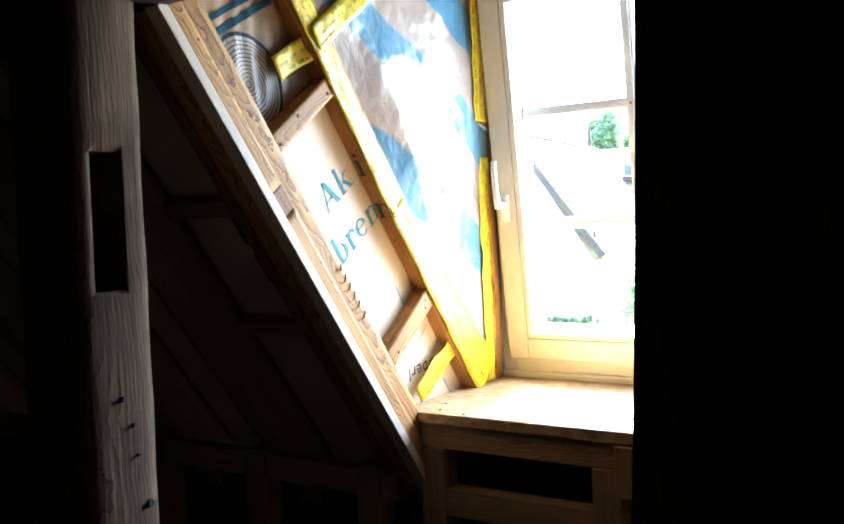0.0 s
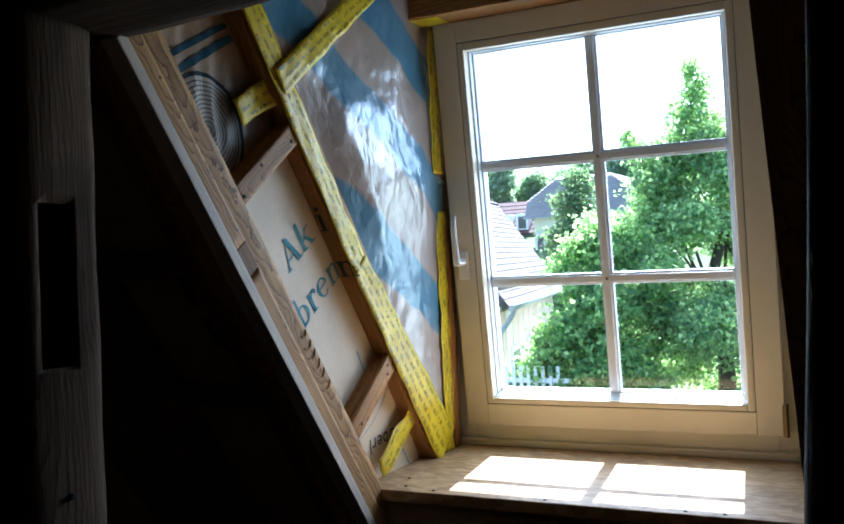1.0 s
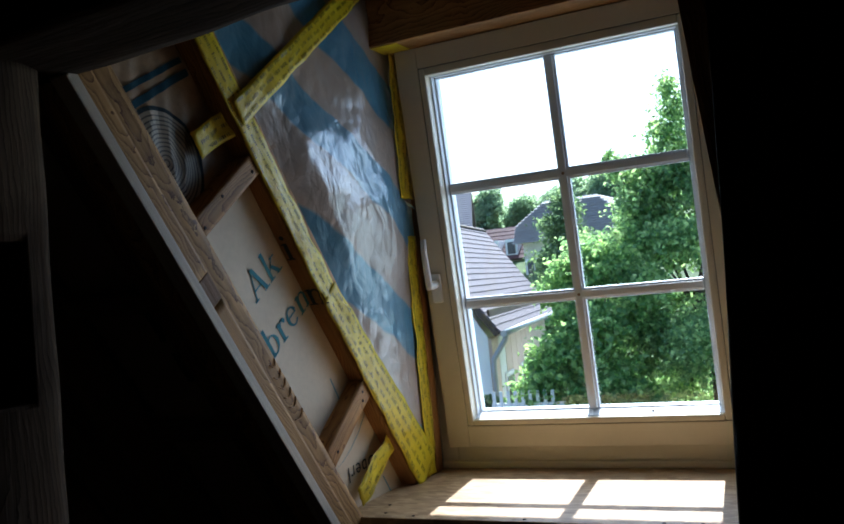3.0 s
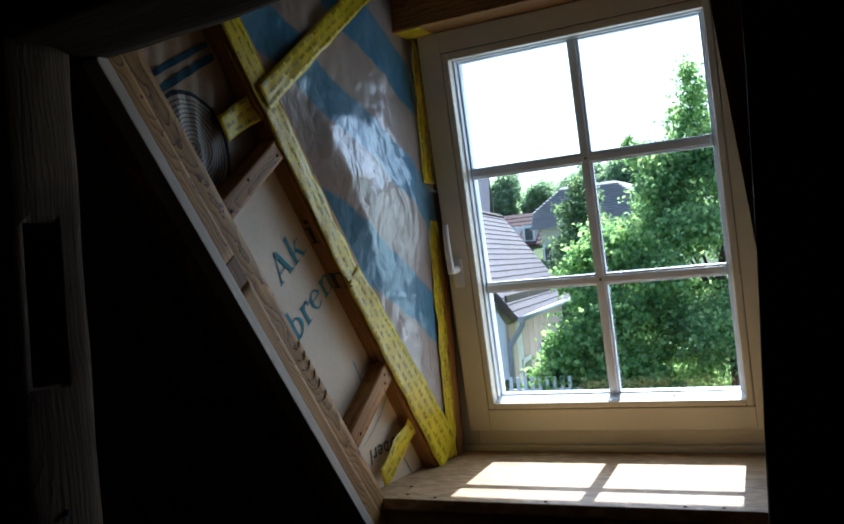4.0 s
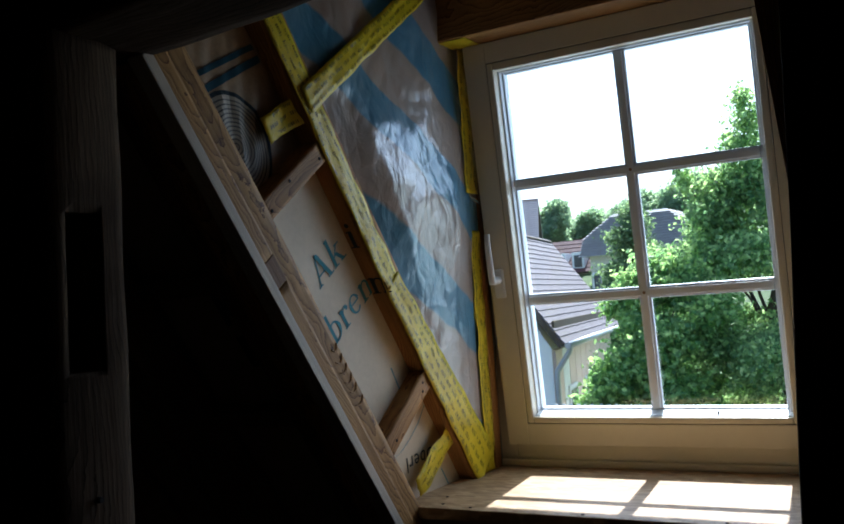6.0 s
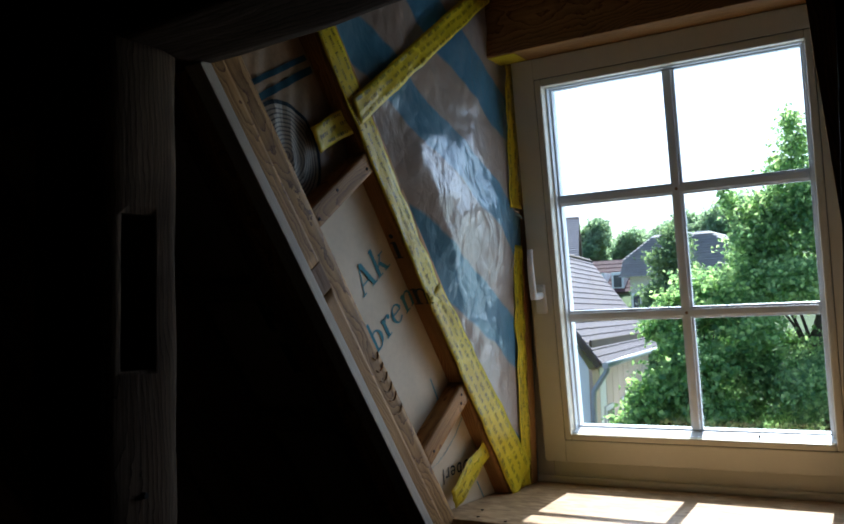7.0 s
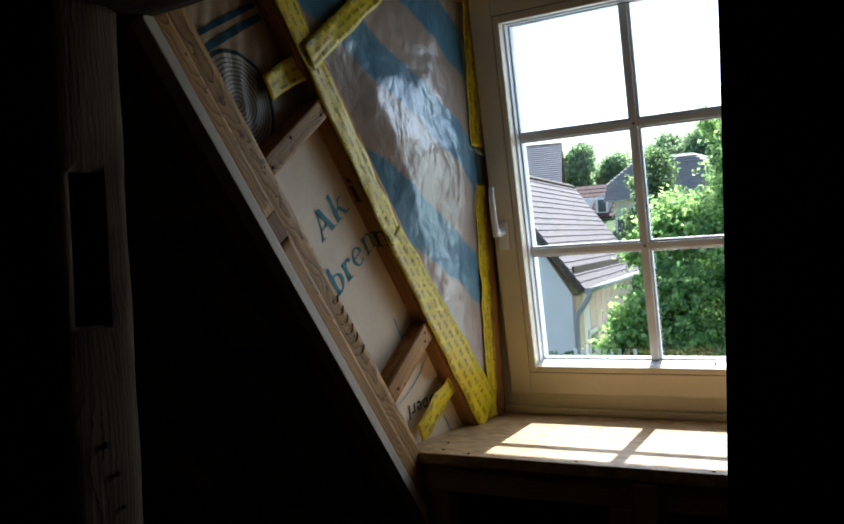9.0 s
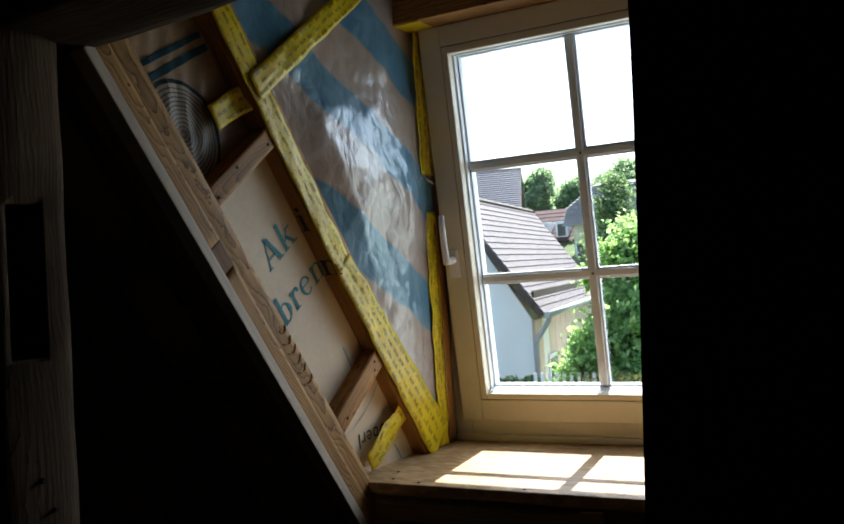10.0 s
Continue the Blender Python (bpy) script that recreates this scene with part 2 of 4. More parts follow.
ZINC = plain("zinc", (0.42, 0.44, 0.46), 0.45, 0.15, 6.0, 0.1, 0.5)
WHITE_TRIM = plain("white_trim", (0.78, 0.78, 0.76), 0.6, 0.06, 4.0, 0.05)
DARK_PANE = plain("dark_pane", (0.05, 0.06, 0.07), 0.12, 0.2, 2.0, 0.0)
GRASS = plain("grass_ground", (0.10, 0.15, 0.045), 0.95, 0.4, 0.6, 0.5)

# ---- building helpers ----
WORLD_OF = {}
# the roof's slope: x across, s down the slope, h out through the roof
PITCH = radians(54.0)
SLOPE = Matrix(((1, 0, 0, 0), (0, math.cos(PITCH), math.sin(PITCH), -1.1825), (0, -math.sin(PITCH), math.cos(PITCH), 1.638), (0, 0, 0, 1)))
FLOOR = -0.2


def sp(x, s, h):
    """The place at x across, s down and h out through the roof's slope."""
    return SLOPE @ Vector((x, s, h))


def down(x, s0, s1, h):
    """A pose for a timber that lies along the slope."""
    return along(sp(x, s0, h), sp(x, s1, h), SLOPE.col[2].to_3d())


def thing(name, base, label, category, group="", kind=""):
    ob = new(name)
    ob.location = base
    WORLD_OF[ob] = Matrix.Translation(base)
    return tagged(ob, label, category, group, kind)


def part(name, bm, material, parent=None, label="", m=None):
    """One mesh object at the world pose m, under a thing or a part."""
    me = bpy.data.meshes.new(name)
    if isinstance(bm, bmesh.types.BMesh):
        bmesh.ops.recalc_face_normals(bm, faces=bm.faces)
        bm.to_mesh(me)
        bm.free()
    else:
        me = bm
    if material and not me.materials:
        me.materials.append(material)
    ob = new(name, me)
    m = m or Matrix.Identity(4)
    WORLD_OF[ob] = m
    if parent:
        ob.parent = parent
        ob.matrix_basis = WORLD_OF[parent].inverted() @ m
    else:
        ob.matrix_basis = m
    return tagged(ob, label)


def setting(name, bm, material, label, category, m=None):
    return tagged(part(name, bm, material, None, label, m), category=category, kind="structure")


def box(x0, x1, y0, y1, z0, z1, bevel=0.0, bm=None):
    bm = bm or bmesh.new()
    made = bmesh.ops.create_cube(bm, size=1.0, matrix=Matrix.LocRotScale(((x0 + x1) / 2, (y0 + y1) / 2, (z0 + z1) / 2), None, (abs(x1 - x0), abs(y1 - y0), abs(z1 - z0))))
    if bevel:
        edges = list({e for v in made["verts"] for e in v.link_edges})
        bmesh.ops.bevel(bm, geom=edges, offset=bevel, segments=2, affect="EDGES", profile=0.6)
    return bm


def along(p0, p1, side=(0, 0, 1)):
    """A pose at p0 whose x axis points to p1 and whose z axis leans towards side."""
    p0, p1 = Vector(p0), Vector(p1)
    x = (p1 - p0).normalized()
    y = Vector(side).cross(x).normalized()
    z = x.cross(y)
    return Matrix(((x.x, y.x, z.x, p0.x), (x.y, y.y, z.y, p0.y), (x.z, y.z, z.z, p0.z), (0, 0, 0, 1)))


def timber(length, w, t, rough=0.0, seed=0, bevel=0.003, cell=0.04, wane=0.0):
    """A beam from the origin along x, w wide in y and t thick in z; rough: how far its faces wander."""
    if not rough:
        return box(0, length, -w / 2, w / 2, -t / 2, t / 2, bevel)
    bm = bmesh.new()
    n = max(2, int(length / cell))
    k = 6
    rim = [(-1 + 2 * i / k, -1) for i in range(k)] + [(1, -1 + 2 * i / k) for i in range(k)] + [(1 - 2 * i / k, 1) for i in range(k)] + [(-1, 1 - 2 * i / k) for i in range(k)]
    rows = []
    for i in range(n + 1):
        x, row = length * i / n, []
        for a, b in rim:
            r = 1 - wane * max(0.0, abs(a) + abs(b) - 1.55)
            y, z = a * r * w / 2, b * r * t / 2
            p = Vector((x * 2.2 + seed * 7.3, y * 7, z * 7))
            q = Vector((x * 9 + seed * 3.1, y * 40, z * 40))
            d = rough * (noise.noise(p) + 0.35 * noise.noise(q))
            e = rough * (noise.noise(p + Vector((5, 9, 2))) + 0.35 * noise.noise(q + Vector((3, 1, 7))))
            row.append(bm.verts.new((x, y + d, z + e)))
        rows.append(row)
    m = len(rim)
    for i in range(n):
        for j in range(m):
            bm.faces.new((rows[i][j], rows[i + 1][j], rows[i + 1][(j + 1) % m], rows[i][(j + 1) % m]))
    bm.faces.new(rows[0])
    bm.faces.new(rows[-1][::-1])
    for f in bm.faces:
        f.smooth = True
    return bm


def sheet(fn, nu, nv, smooth=True):
    """A grid surface: fn(u, v) for u, v from 0 to 1."""
    bm = bmesh.new()
    g = [[bm.verts.new(fn(i / nu, j / nv)) for j in range(nv + 1)] for i in range(nu + 1)]
    for i in range(nu):
        for j in range(nv):
            f = bm.faces.new((g[i][j], g[i + 1][j], g[i + 1][j + 1], g[i][j + 1]))
            f.smooth = smooth
    return bm


def tape(name, a, b, width, x, parent, seed=0, printed=True, width_end=None, face=1, x_end=None, crumple=1.0):
    """A strip of printed tape on a cheek from a to b, each (y, z), with small bars of print on it."""
    a, b = Vector(a), Vector(b)
    d = (b - a)
    length = d.length
    d /= length
    side = Vector((-d.y, d.x))
    wide = width_end or width

    def at(u, v, lift=0.0):
        w = width + (wide - width) * u
        p = a + d * (u * length) + side * ((v - 0.5) * w + 0.003 * crumple * noise.noise(Vector((u * length * 14, v * 2, seed))))
        q = Vector((u * length * 16, v * 3, seed + 4.0))
        away = 0.0 if x_end is None else (x_end - x) * min(1.0, u * 2.2)
        return (x + away + face * (crumple * (0.0035 * noise.noise(q) + 0.0015 * noise.noise(q * 3.1)) + lift), p.x, p.y)

    bm = sheet(lambda u, v: at(u, v), max(8, int(length / 0.012)), 6)
    ob = part(name, bm, TAPE, parent, "yellow printed adhesive tape")
    sol = ob.modifiers.new("thick", "SOLIDIFY")
    sol.thickness, sol.offset = 0.0008, -1
    if printed:
        bm = bmesh.new()
        rng = random.Random(seed)
        pos, row = 0.01, 0
        step = 0.0165
        rows = 3 if wide < 0.075 else 4
        while pos < length - 0.03:
            for r in range(rows):
                word = pos + 0.016 * (r % 2)
                c = (r + 0.5) / rows
                for k in range(6):
                    u0 = (word + k * 0.0042 + rng.uniform(0, 0.0008)) / length
                    u1 = u0 + rng.uniform(0.0012, 0.0026) / length
                    if u1 > 0.99:
                        continue
                    v0, v1 = c - 0.0042 / width, c + rng.uniform(0.0015, 0.0042) / width
                    vs = [bm.verts.new(at(u, v, 0.0012)) for u, v in ((u0, v0), (u1, v0), (u1, v1), (u0, v1))]
                    bm.faces.new(vs)
            pos += 0.034
        part("print_bars", bm, PRINT, ob, "small dark print on the tape")
    return ob


def lettering(text, size, m, material, parent, bold=0.0, shear=0.0):
    cu = bpy.data.curves.new("lettering", "FONT")
    cu.space_character = 1.12
    cu.body, cu.size, cu.extrude, cu.offset, cu.shear = text, size, 0.0004, bold, shear
    cu.resolution_u = 3
    tmp = bpy.data.objects.new("lettering_source", cu)
    me = bpy.data.meshes.new_from_object(tmp)
    bpy.data.objects.remove(tmp)
    return part("lettering", me, material, parent, "printed letters", m)


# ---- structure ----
setting("floor", box(-3.2, 2.6, -4.6, 0.4, FLOOR - 0.1, FLOOR), FLOORBOARD, "bare attic floor boards, lightened to bounce light", "floor")
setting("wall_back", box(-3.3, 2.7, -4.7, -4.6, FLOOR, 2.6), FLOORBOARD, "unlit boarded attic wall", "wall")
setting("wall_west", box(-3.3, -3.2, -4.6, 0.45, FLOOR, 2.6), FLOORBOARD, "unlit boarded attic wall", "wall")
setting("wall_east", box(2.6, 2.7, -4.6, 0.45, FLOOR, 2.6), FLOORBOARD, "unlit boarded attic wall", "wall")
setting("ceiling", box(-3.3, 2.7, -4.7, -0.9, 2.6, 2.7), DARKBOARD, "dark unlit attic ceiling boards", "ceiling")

# roof skin beside the dormer, with its outer face closed
for nm, xa, xb, sb in (("roof_slope_west", -3.2, -0.235, 2.35), ("roof_slope_top", -0.235, 0.865, -0.6), ("roof_slope_east", 0.865, 2.6, 2.35)):
    setting(nm, box(xa, xb, -1.6, sb, 0.18, 0.24), PAPER_DIM, "sloping roof lined with printed membrane, toned down for shade", "roof slope", SLOPE)
# dormer front: wall round the window, lintel above
FX0, FX1, FZ0, FZ1 = -0.142, 0.757, 0.80, 1.95
bm = box(-0.26, FX0, -0.01, 0.16, FLOOR, 2.4)
box(FX1, 0.90, -0.01, 0.16, FLOOR, 2.4, bm=bm)
box(FX0, FX1, -0.01, 0.16, FLOOR, 0.80, bm=bm)
box(FX0, FX1, -0.01, 0.16, FZ1, 2.4, bm=bm)
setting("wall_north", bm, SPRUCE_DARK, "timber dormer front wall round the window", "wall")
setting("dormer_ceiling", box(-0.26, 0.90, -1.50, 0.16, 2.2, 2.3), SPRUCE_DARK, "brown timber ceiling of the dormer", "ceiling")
# the cheeks' outer skins
def cheek_skin(x0, x1):
    """A boarded side of the dormer, from the roof's slope up to its ceiling."""
    bm = bmesh.new()
    rim = ((-1.50, 2.2), (-0.012, 2.2), (-0.012, 0.4), (-0.18, 0.4), (-1.50, 2.06))
    a, b = ([bm.verts.new((x, y, z)) for y, z in rim] for x in (x0, x1))
    bm.faces.new(a)
    bm.faces.new(b)
    for k in range(5):
        bm.faces.new((a[k], a[(k + 1) % 5], b[(k + 1) % 5], b[k]))
    return bm


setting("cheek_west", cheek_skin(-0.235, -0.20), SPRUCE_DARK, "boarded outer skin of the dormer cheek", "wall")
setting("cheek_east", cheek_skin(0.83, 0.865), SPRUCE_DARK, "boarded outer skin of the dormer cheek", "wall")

lintel = thing("lintel_beam", (0.31, -0.08, 1.895), "brown planed timber lintel above the window", "beam", kind="structure")
part("beam", timber(1.0, 0.20, 0.16, bevel=0.004), SPRUCE, lintel, m=along((-0.195, -0.111, 1.969), (0.805, -0.111, 1.969)))


# ---- window ----
def ring_frame(x0, x1, z0, z1, w, y0, y1, bevel=0.003):
    """Four members round an opening; w: their widths at left, right, bottom, top."""
    bm = box(x0, x0 + w[0], y0, y1, z0, z1, bevel)
    box(x1 - w[1], x1, y0, y1, z0, z1, bevel, bm)
    box(x0 + w[0], x1 - w[1], y0 + 0.0005, y1, z0, z0 + w[2], bevel, bm)
    box(x0 + w[0], x1 - w[1], y0 + 0.0005, y1, z1 - w[3], z1, bevel, bm)
    return bm


GX0, GX1, GZ0, GZ1 = 0.004, 0.602, 0.947, 1.812
window = thing("window_1", (0.31, 0.03, FZ0), "cream painted six-pane wooden window with its sash tipped inwards", "window", kind="structure")
part("window_frame", ring_frame(FX0, FX1, FZ0, FZ1, (0.075, 0.075, 0.078, 0.072), 0.0, 0.075), PAINT, window)
bm = box(FX0, FX1, -0.016, 0.0, FZ0 + 0.005, FZ0 + 0.024, 0.005)
part("bottom_moulding", bm, PAINT, window, "cream moulded bottom strip of the frame")
# the sash is tipped into the room, its lower edge still in the frame
TILT = Matrix.Translation((0, -0.022, 0.862)) @ pose(0, 0, 0, 6.0) @ Matrix.Translation((0, 0.022, -0.862))


def on_sash(name, bm, material, parent, label=""):
    return part(name, bm, material, parent, label, TILT)


sash = on_sash("sash", ring_frame(-0.082, 0.697, 0.862, 1.8925, (0.0595, 0.0595, 0.0545, 0.052), -0.022, 0.056, 0.002), PAINT, window, "cream painted casement sash")
# the moulded inner rim, parted from the sash by a fine dark groove
on_sash("groove", ring_frame(-0.0245, 0.6395, 0.9145, 1.8425, (0.004, 0.004, 0.004, 0.004), -0.018, 0.03, 0.0), BLACK, sash, "fine dark groove round the glazing rim")
on_sash("glazing_rim", ring_frame(-0.0212, 0.6362, 0.9178, 1.8392, (0.0172, 0.0172, 0.0162, 0.0202), -0.0225, 0.05, 0.004), PAINT, sash, "cream moulded rim round the glass")
on_sash("glazing_bead", ring_frame(-0.006, 0.621, 0.932, 1.821, (0.0062, 0.0112, 0.004, 0.0055), 0.004, 0.05, 0.003), PAINT_WHITE, sash, "white inner bead round the glass")
on_sash("glazing_bead", ring_frame(-0.002, 0.612, 0.934, 1.818, (0.0062, 0.0102, 0.013, 0.0062), 0.022, 0.05, 0.003), PAINT_WHITE, sash, "white bead against the glass")
bm = box(GX0 - 0.006, GX1 + 0.016, -0.0125, 0.03, 0.928, 0.945)
for v in bm.verts:
    if v.co.z > 0.94 and v.co.y < 0:
        v.co.z = 0.9355
on_sash("bottom_bead", bm, PAINT_WHITE, sash, "white sloping bead under the glass")
bm = box(0.4515, 0.4555, -0.005, 0.004, 0.937, 0.9435, 0.001)
on_sash("weep_clip", bm, BLACK, sash, "small dark clip on the bottom bead")
MX, MZ = (0.306,), (1.230, 1.528)
bm = box(MX[0] - 0.0145, MX[0] + 0.0145, 0.020, 0.032, GZ0, GZ1, 0.003)
box(MX[0] - 0.009, MX[0] + 0.009, 0.014, 0.022, GZ0, GZ1, 0.003, bm)
on_sash("muntin", bm, PAINT_WHITE, sash, "white upright glazing bar")
for z in MZ:
    bm = box(GX0, GX1, 0.0205, 0.0315, z - 0.0145, z + 0.0145, 0.003)
    box(GX0, GX1, 0.0145, 0.0225, z - 0.009, z + 0.009, 0.003, bm)
    on_sash("muntin", bm, PAINT_WHITE, sash, "white level glazing bar")
    bm = bmesh.new()
    bmesh.ops.create_cone(bm, cap_ends=True, segments=10, radius1=0.004, radius2=0.003, depth=0.003, matrix=pose(MX[0], 0.0125, z, 90))
    on_sash("bar_screw", bm, STUD, sash, "small filled screw hole in the bar crossing")
xs, zs = (GX0, MX[0], GX1), (GZ0, *MZ, GZ1)
for i in range(2):
    for j in range(3):
        p = on_sash("pane", box(xs[i], xs[i + 1], 0.034, 0.038, zs[j], zs[j + 1]), GLASS, sash)
        p.visible_shadow = False
handle = on_sash("window_handle", box(-0.067, -0.037, -0.033, -0.022, 1.245, 1.32, 0.006), PLASTIC, sash, "white lever handle turned upwards")
bm = bmesh.new()
bmesh.ops.create_cone(bm, cap_ends=True, segments=20, radius1=0.011, radius2=0.009, depth=0.04, matrix=pose(-0.052, -0.05, 1.293, 90))
on_sash("spindle", bm, PLASTIC, handle)
bm = bmesh.new()
prof = [(0, 0.0), (0.012, 0.001), (0.05, 0.004), (0.1, 0.004), (0.128, 0.0)]
rows = []
for h, off in prof:
    rows.append([bm.verts.new((-0.052 + 0.010 * math.cos(a) * (1 - 0.25 * h / 0.128), -0.068 - off + 0.006 * math.sin(a), 1.285 + h)) for a in [k * math.tau / 12 for k in range(12)]])
for r0, r1 in zip(rows, rows[1:]):
    for k in range(12):
        bm.faces.new((r0[k], r0[(k + 1) % 12], r1[(k + 1) % 12], r1[k])).smooth = True
bm.faces.new(rows[0])
bm.faces.new(rows[-1])
on_sash("lever", bm, PLASTIC, handle)
for z in (0.90,):
    bm = box(0.692, 0.700, -0.030, -0.022, z - 0.035, z + 0.035, 0.002)
    bmesh.ops.create_cone(bm, cap_ends=True, segments=14, radius1=0.006, radius2=0.006, depth=0.075, matrix=pose(0.700, -0.028, z))
    part("hinge", bm, BRASS, window, "bronze-coloured barrel hinge")

# ---- window sill on its framing ----
sill = thing("window_sill", (0.3, -0.2, 0.79), "pale wooden board sill under the dormer window", "sill", kind="structure")
part("sill_board", timber(0.975, 0.49, 0.026, bevel=0.003), SILLWOOD, sill, m=along((-0.20, -0.246, 0.793), (0.775, -0.246, 0.793)))
for x, y in ((-0.045, -0.455), (0.03, -0.472), (0.28, -0.475), (0.555, -0.475), (0.625, -0.475), (-0.07, -0.39)):
    bm = bmesh.new()
    bmesh.ops.create_cone(bm, cap_ends=True, segments=10, radius1=0.004, radius2=0.003, depth=0.002, matrix=Matrix.Translation((x, y, 0.8065)))
    part("screw", bm, BLACK, sill, "small dark screw head")
apron = thing("sill_framing", (0.3, -0.46, FLOOR), "raw spruce stud framing beneath the window sill", "stud wall")
part("top_rail", timber(0.86, 0.05, 0.061), STUD, apron, m=along((-0.09, -0.452, 0.7495), (0.77, -0.452, 0.7495)))
for x in (-0.057, 0.38, 0.735):
    part("stud", timber(0.719 - FLOOR, 0.062, 0.066), STUD, apron, m=along((x, -0.452, FLOOR), (x, -0.452, 0.719), (1, 0, 0)))
for xa, xb in ((-0.024, 0.347), (0.413, 0.70)):
    part("lower_rail", timber(xb - xa, 0.05, 0.065), STUD, apron, m=along((xa, -0.454, 0.592), (xb, -0.454, 0.592)))
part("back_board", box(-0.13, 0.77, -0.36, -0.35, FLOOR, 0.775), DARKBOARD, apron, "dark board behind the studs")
part("off_cut", timber(0.11, 0.016, 0.045), STUD, apron, m=along((0.425, -0.486, 0.665), (0.425, -0.486, 0.765), (1, 0, 0)))

# ---- west cheek of the dormer ----
RX = -0.085  # the rafter's face towards the dormer
rafter = thing("rafter", (RX - 0.04, -0.8, 1.1), "planed spruce rafter beside the dormer opening", "rafter")
part("beam", timber(1.66, 0.10, 0.075, 0.0010, 1, cell=0.03), RAFTER, rafter, m=down(RX - 0.052, -0.03, 1.63, 0.0405))
part("edge_board", timber(1.64, 0.034, 0.022, bevel=0.002), PLANED, rafter, "pale planed board under the rafter", m=down(RX - 0.012, -0.02, 1.62, -0.009))
part("furring_lath", timber(0.405, 0.014, 0.034, 0.0005, 21, cell=0.02), RAFTER, rafter, "thin lath nailed to the rafter", m=down(RX - 0.0075, -0.02, 0.384, 0.0195))
part("furring_lath", timber(1.135, 0.014, 0.034, 0.0005, 23, cell=0.02), RAFTER, rafter, "thin lath nailed to the rafter", m=down(RX - 0.0075, 0.445, 1.58, 0.0195))
part("packing_piece", timber(0.055, 0.012, 0.036, bevel=0.002), SPRUCE_DARK, rafter, "small dark packing block", m=down(RX - 0.0065, 0.387, 0.442, 0.0195))
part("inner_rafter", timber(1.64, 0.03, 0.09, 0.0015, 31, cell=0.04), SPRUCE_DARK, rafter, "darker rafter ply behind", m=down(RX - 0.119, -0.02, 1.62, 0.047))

def torn_fibre(s0, width, deep):
    """A crescent of torn wood where a tool has bitten into the rafter's edge."""
    bm = bmesh.new()
    rings = []
    for k in range(9):
        u = k / 8
        h, bend = 0.0765 - width * u, math.sin(math.pi * (0.06 + 0.88 * u))
        sa = s0 + deep * bend
        sb = sa + 0.0010 + 0.0025 * bend
        rings.append([bm.verts.new(sp(x, q, h)) for x, q in ((RX - 0.003, sa), (RX - 0.0008, sa), (RX - 0.0004 + 0.0004 * bend, sb), (RX - 0.003, sb))])
    for r0, r1 in zip(rings, rings[1:]):
        for k in range(4):
            bm.faces.new((r0[k], r0[(k + 1) % 4], r1[(k + 1) % 4], r1[k]))
    bm.faces.new(rings[0])
    bm.faces.new(rings[-1])
    bmesh.ops.recalc_face_normals(bm, faces=bm.faces)
    return bm


for s0, width, deep in ((0.622, 0.020, 0.012), (0.648, 0.026, 0.013), (0.672, 0.028, 0.012), (0.697, 0.029, 0.013), (0.722, 0.029, 0.012), (0.755, 0.031, 0.010)):
    part("torn_fibre", torn_fibre(s0, width, deep), SPRUCE, rafter, "torn crescent on the rafter's edge")

cheek = thing("cheek_lining", (-0.15, -0.5, 1.2), "dormer cheek lined with printed membrane between battens", "wall lining", kind="structure")
PX = -0.140  # the membrane's face


def sheet_x(s, h):
    """How far the membrane's face stands out at s, h."""
    if s < 0.33:
        y = 0.588 * s + 0.809 * h
        fold = 0.5 - abs(noise.noise(Vector((y * 24, (h - s) * 2.0, 6))))
        return PX - 0.003 + 0.0065 * fold + 0.002 * noise.noise(Vector((s * 22, h * 18, 4)))
    return PX + 0.0035 * noise.noise(Vector((s * 4, h * 5, 1))) + 0.0008 * noise.noise(Vector((s * 18, h * 15, 4)))


def lay(ob, lift=0.0012, over=False):
    """Lays a printed piece on the membrane, point by point; over: its own small steps in height are kept."""
    back = SLOPE.inverted() @ WORLD_OF[ob]
    turn = WORLD_OF[ob].inverted()
    for v in ob.data.vertices:
        q = back @ v.co
        q.x = sheet_x(q.y, q.z) + lift + (q.x - PX if over else 0.0)
        v.co = turn @ (SLOPE @ q)
    return ob


def membrane(u, v):
    s, h = 0.33 + u * 1.2, 0.06 + v * 0.27
    p = sp(0, s, h)
    return (sheet_x(s, h), p.y, p.z)


part("membrane", sheet(membrane, 70, 20), PAPER, cheek, "tan printed vapour membrane")


def upper_membrane(u, v):
    s, h = -0.30 + u * 0.65, 0.06 + v * 0.27
    q = sp(0, s, h)
    return (sheet_x(min(s, 0.329), h), q.y, q.z)


part("membrane", sheet(upper_membrane, 50, 60), GRAIN_PRINT, cheek, "brown membrane printed like wood, in loose folds")
taped = part("taped_batten", timber(1.95, 0.075, 0.070, 0.0015, 5, cell=0.03), SPRUCE, cheek, "spruce batten under yellow tape", m=down(-0.1385, -0.35, 1.55, 0.343))
for s0, s1, h0, h1 in ((0.306, 0.348, 0.078, 0.309), (0.899, 0.945, 0.078, 0.309)):
    part("cross_batten", timber(h1 - h0, 0.055, s1 - s0, 0.0012, int(s0 * 10), cell=0.02), SPRUCE, cheek, "short spruce cross batten", m=along(sp(-0.127, (s0 + s1) / 2, h0), sp(-0.127, (s0 + s1) / 2, h1), SLOPE.col[1].to_3d()))


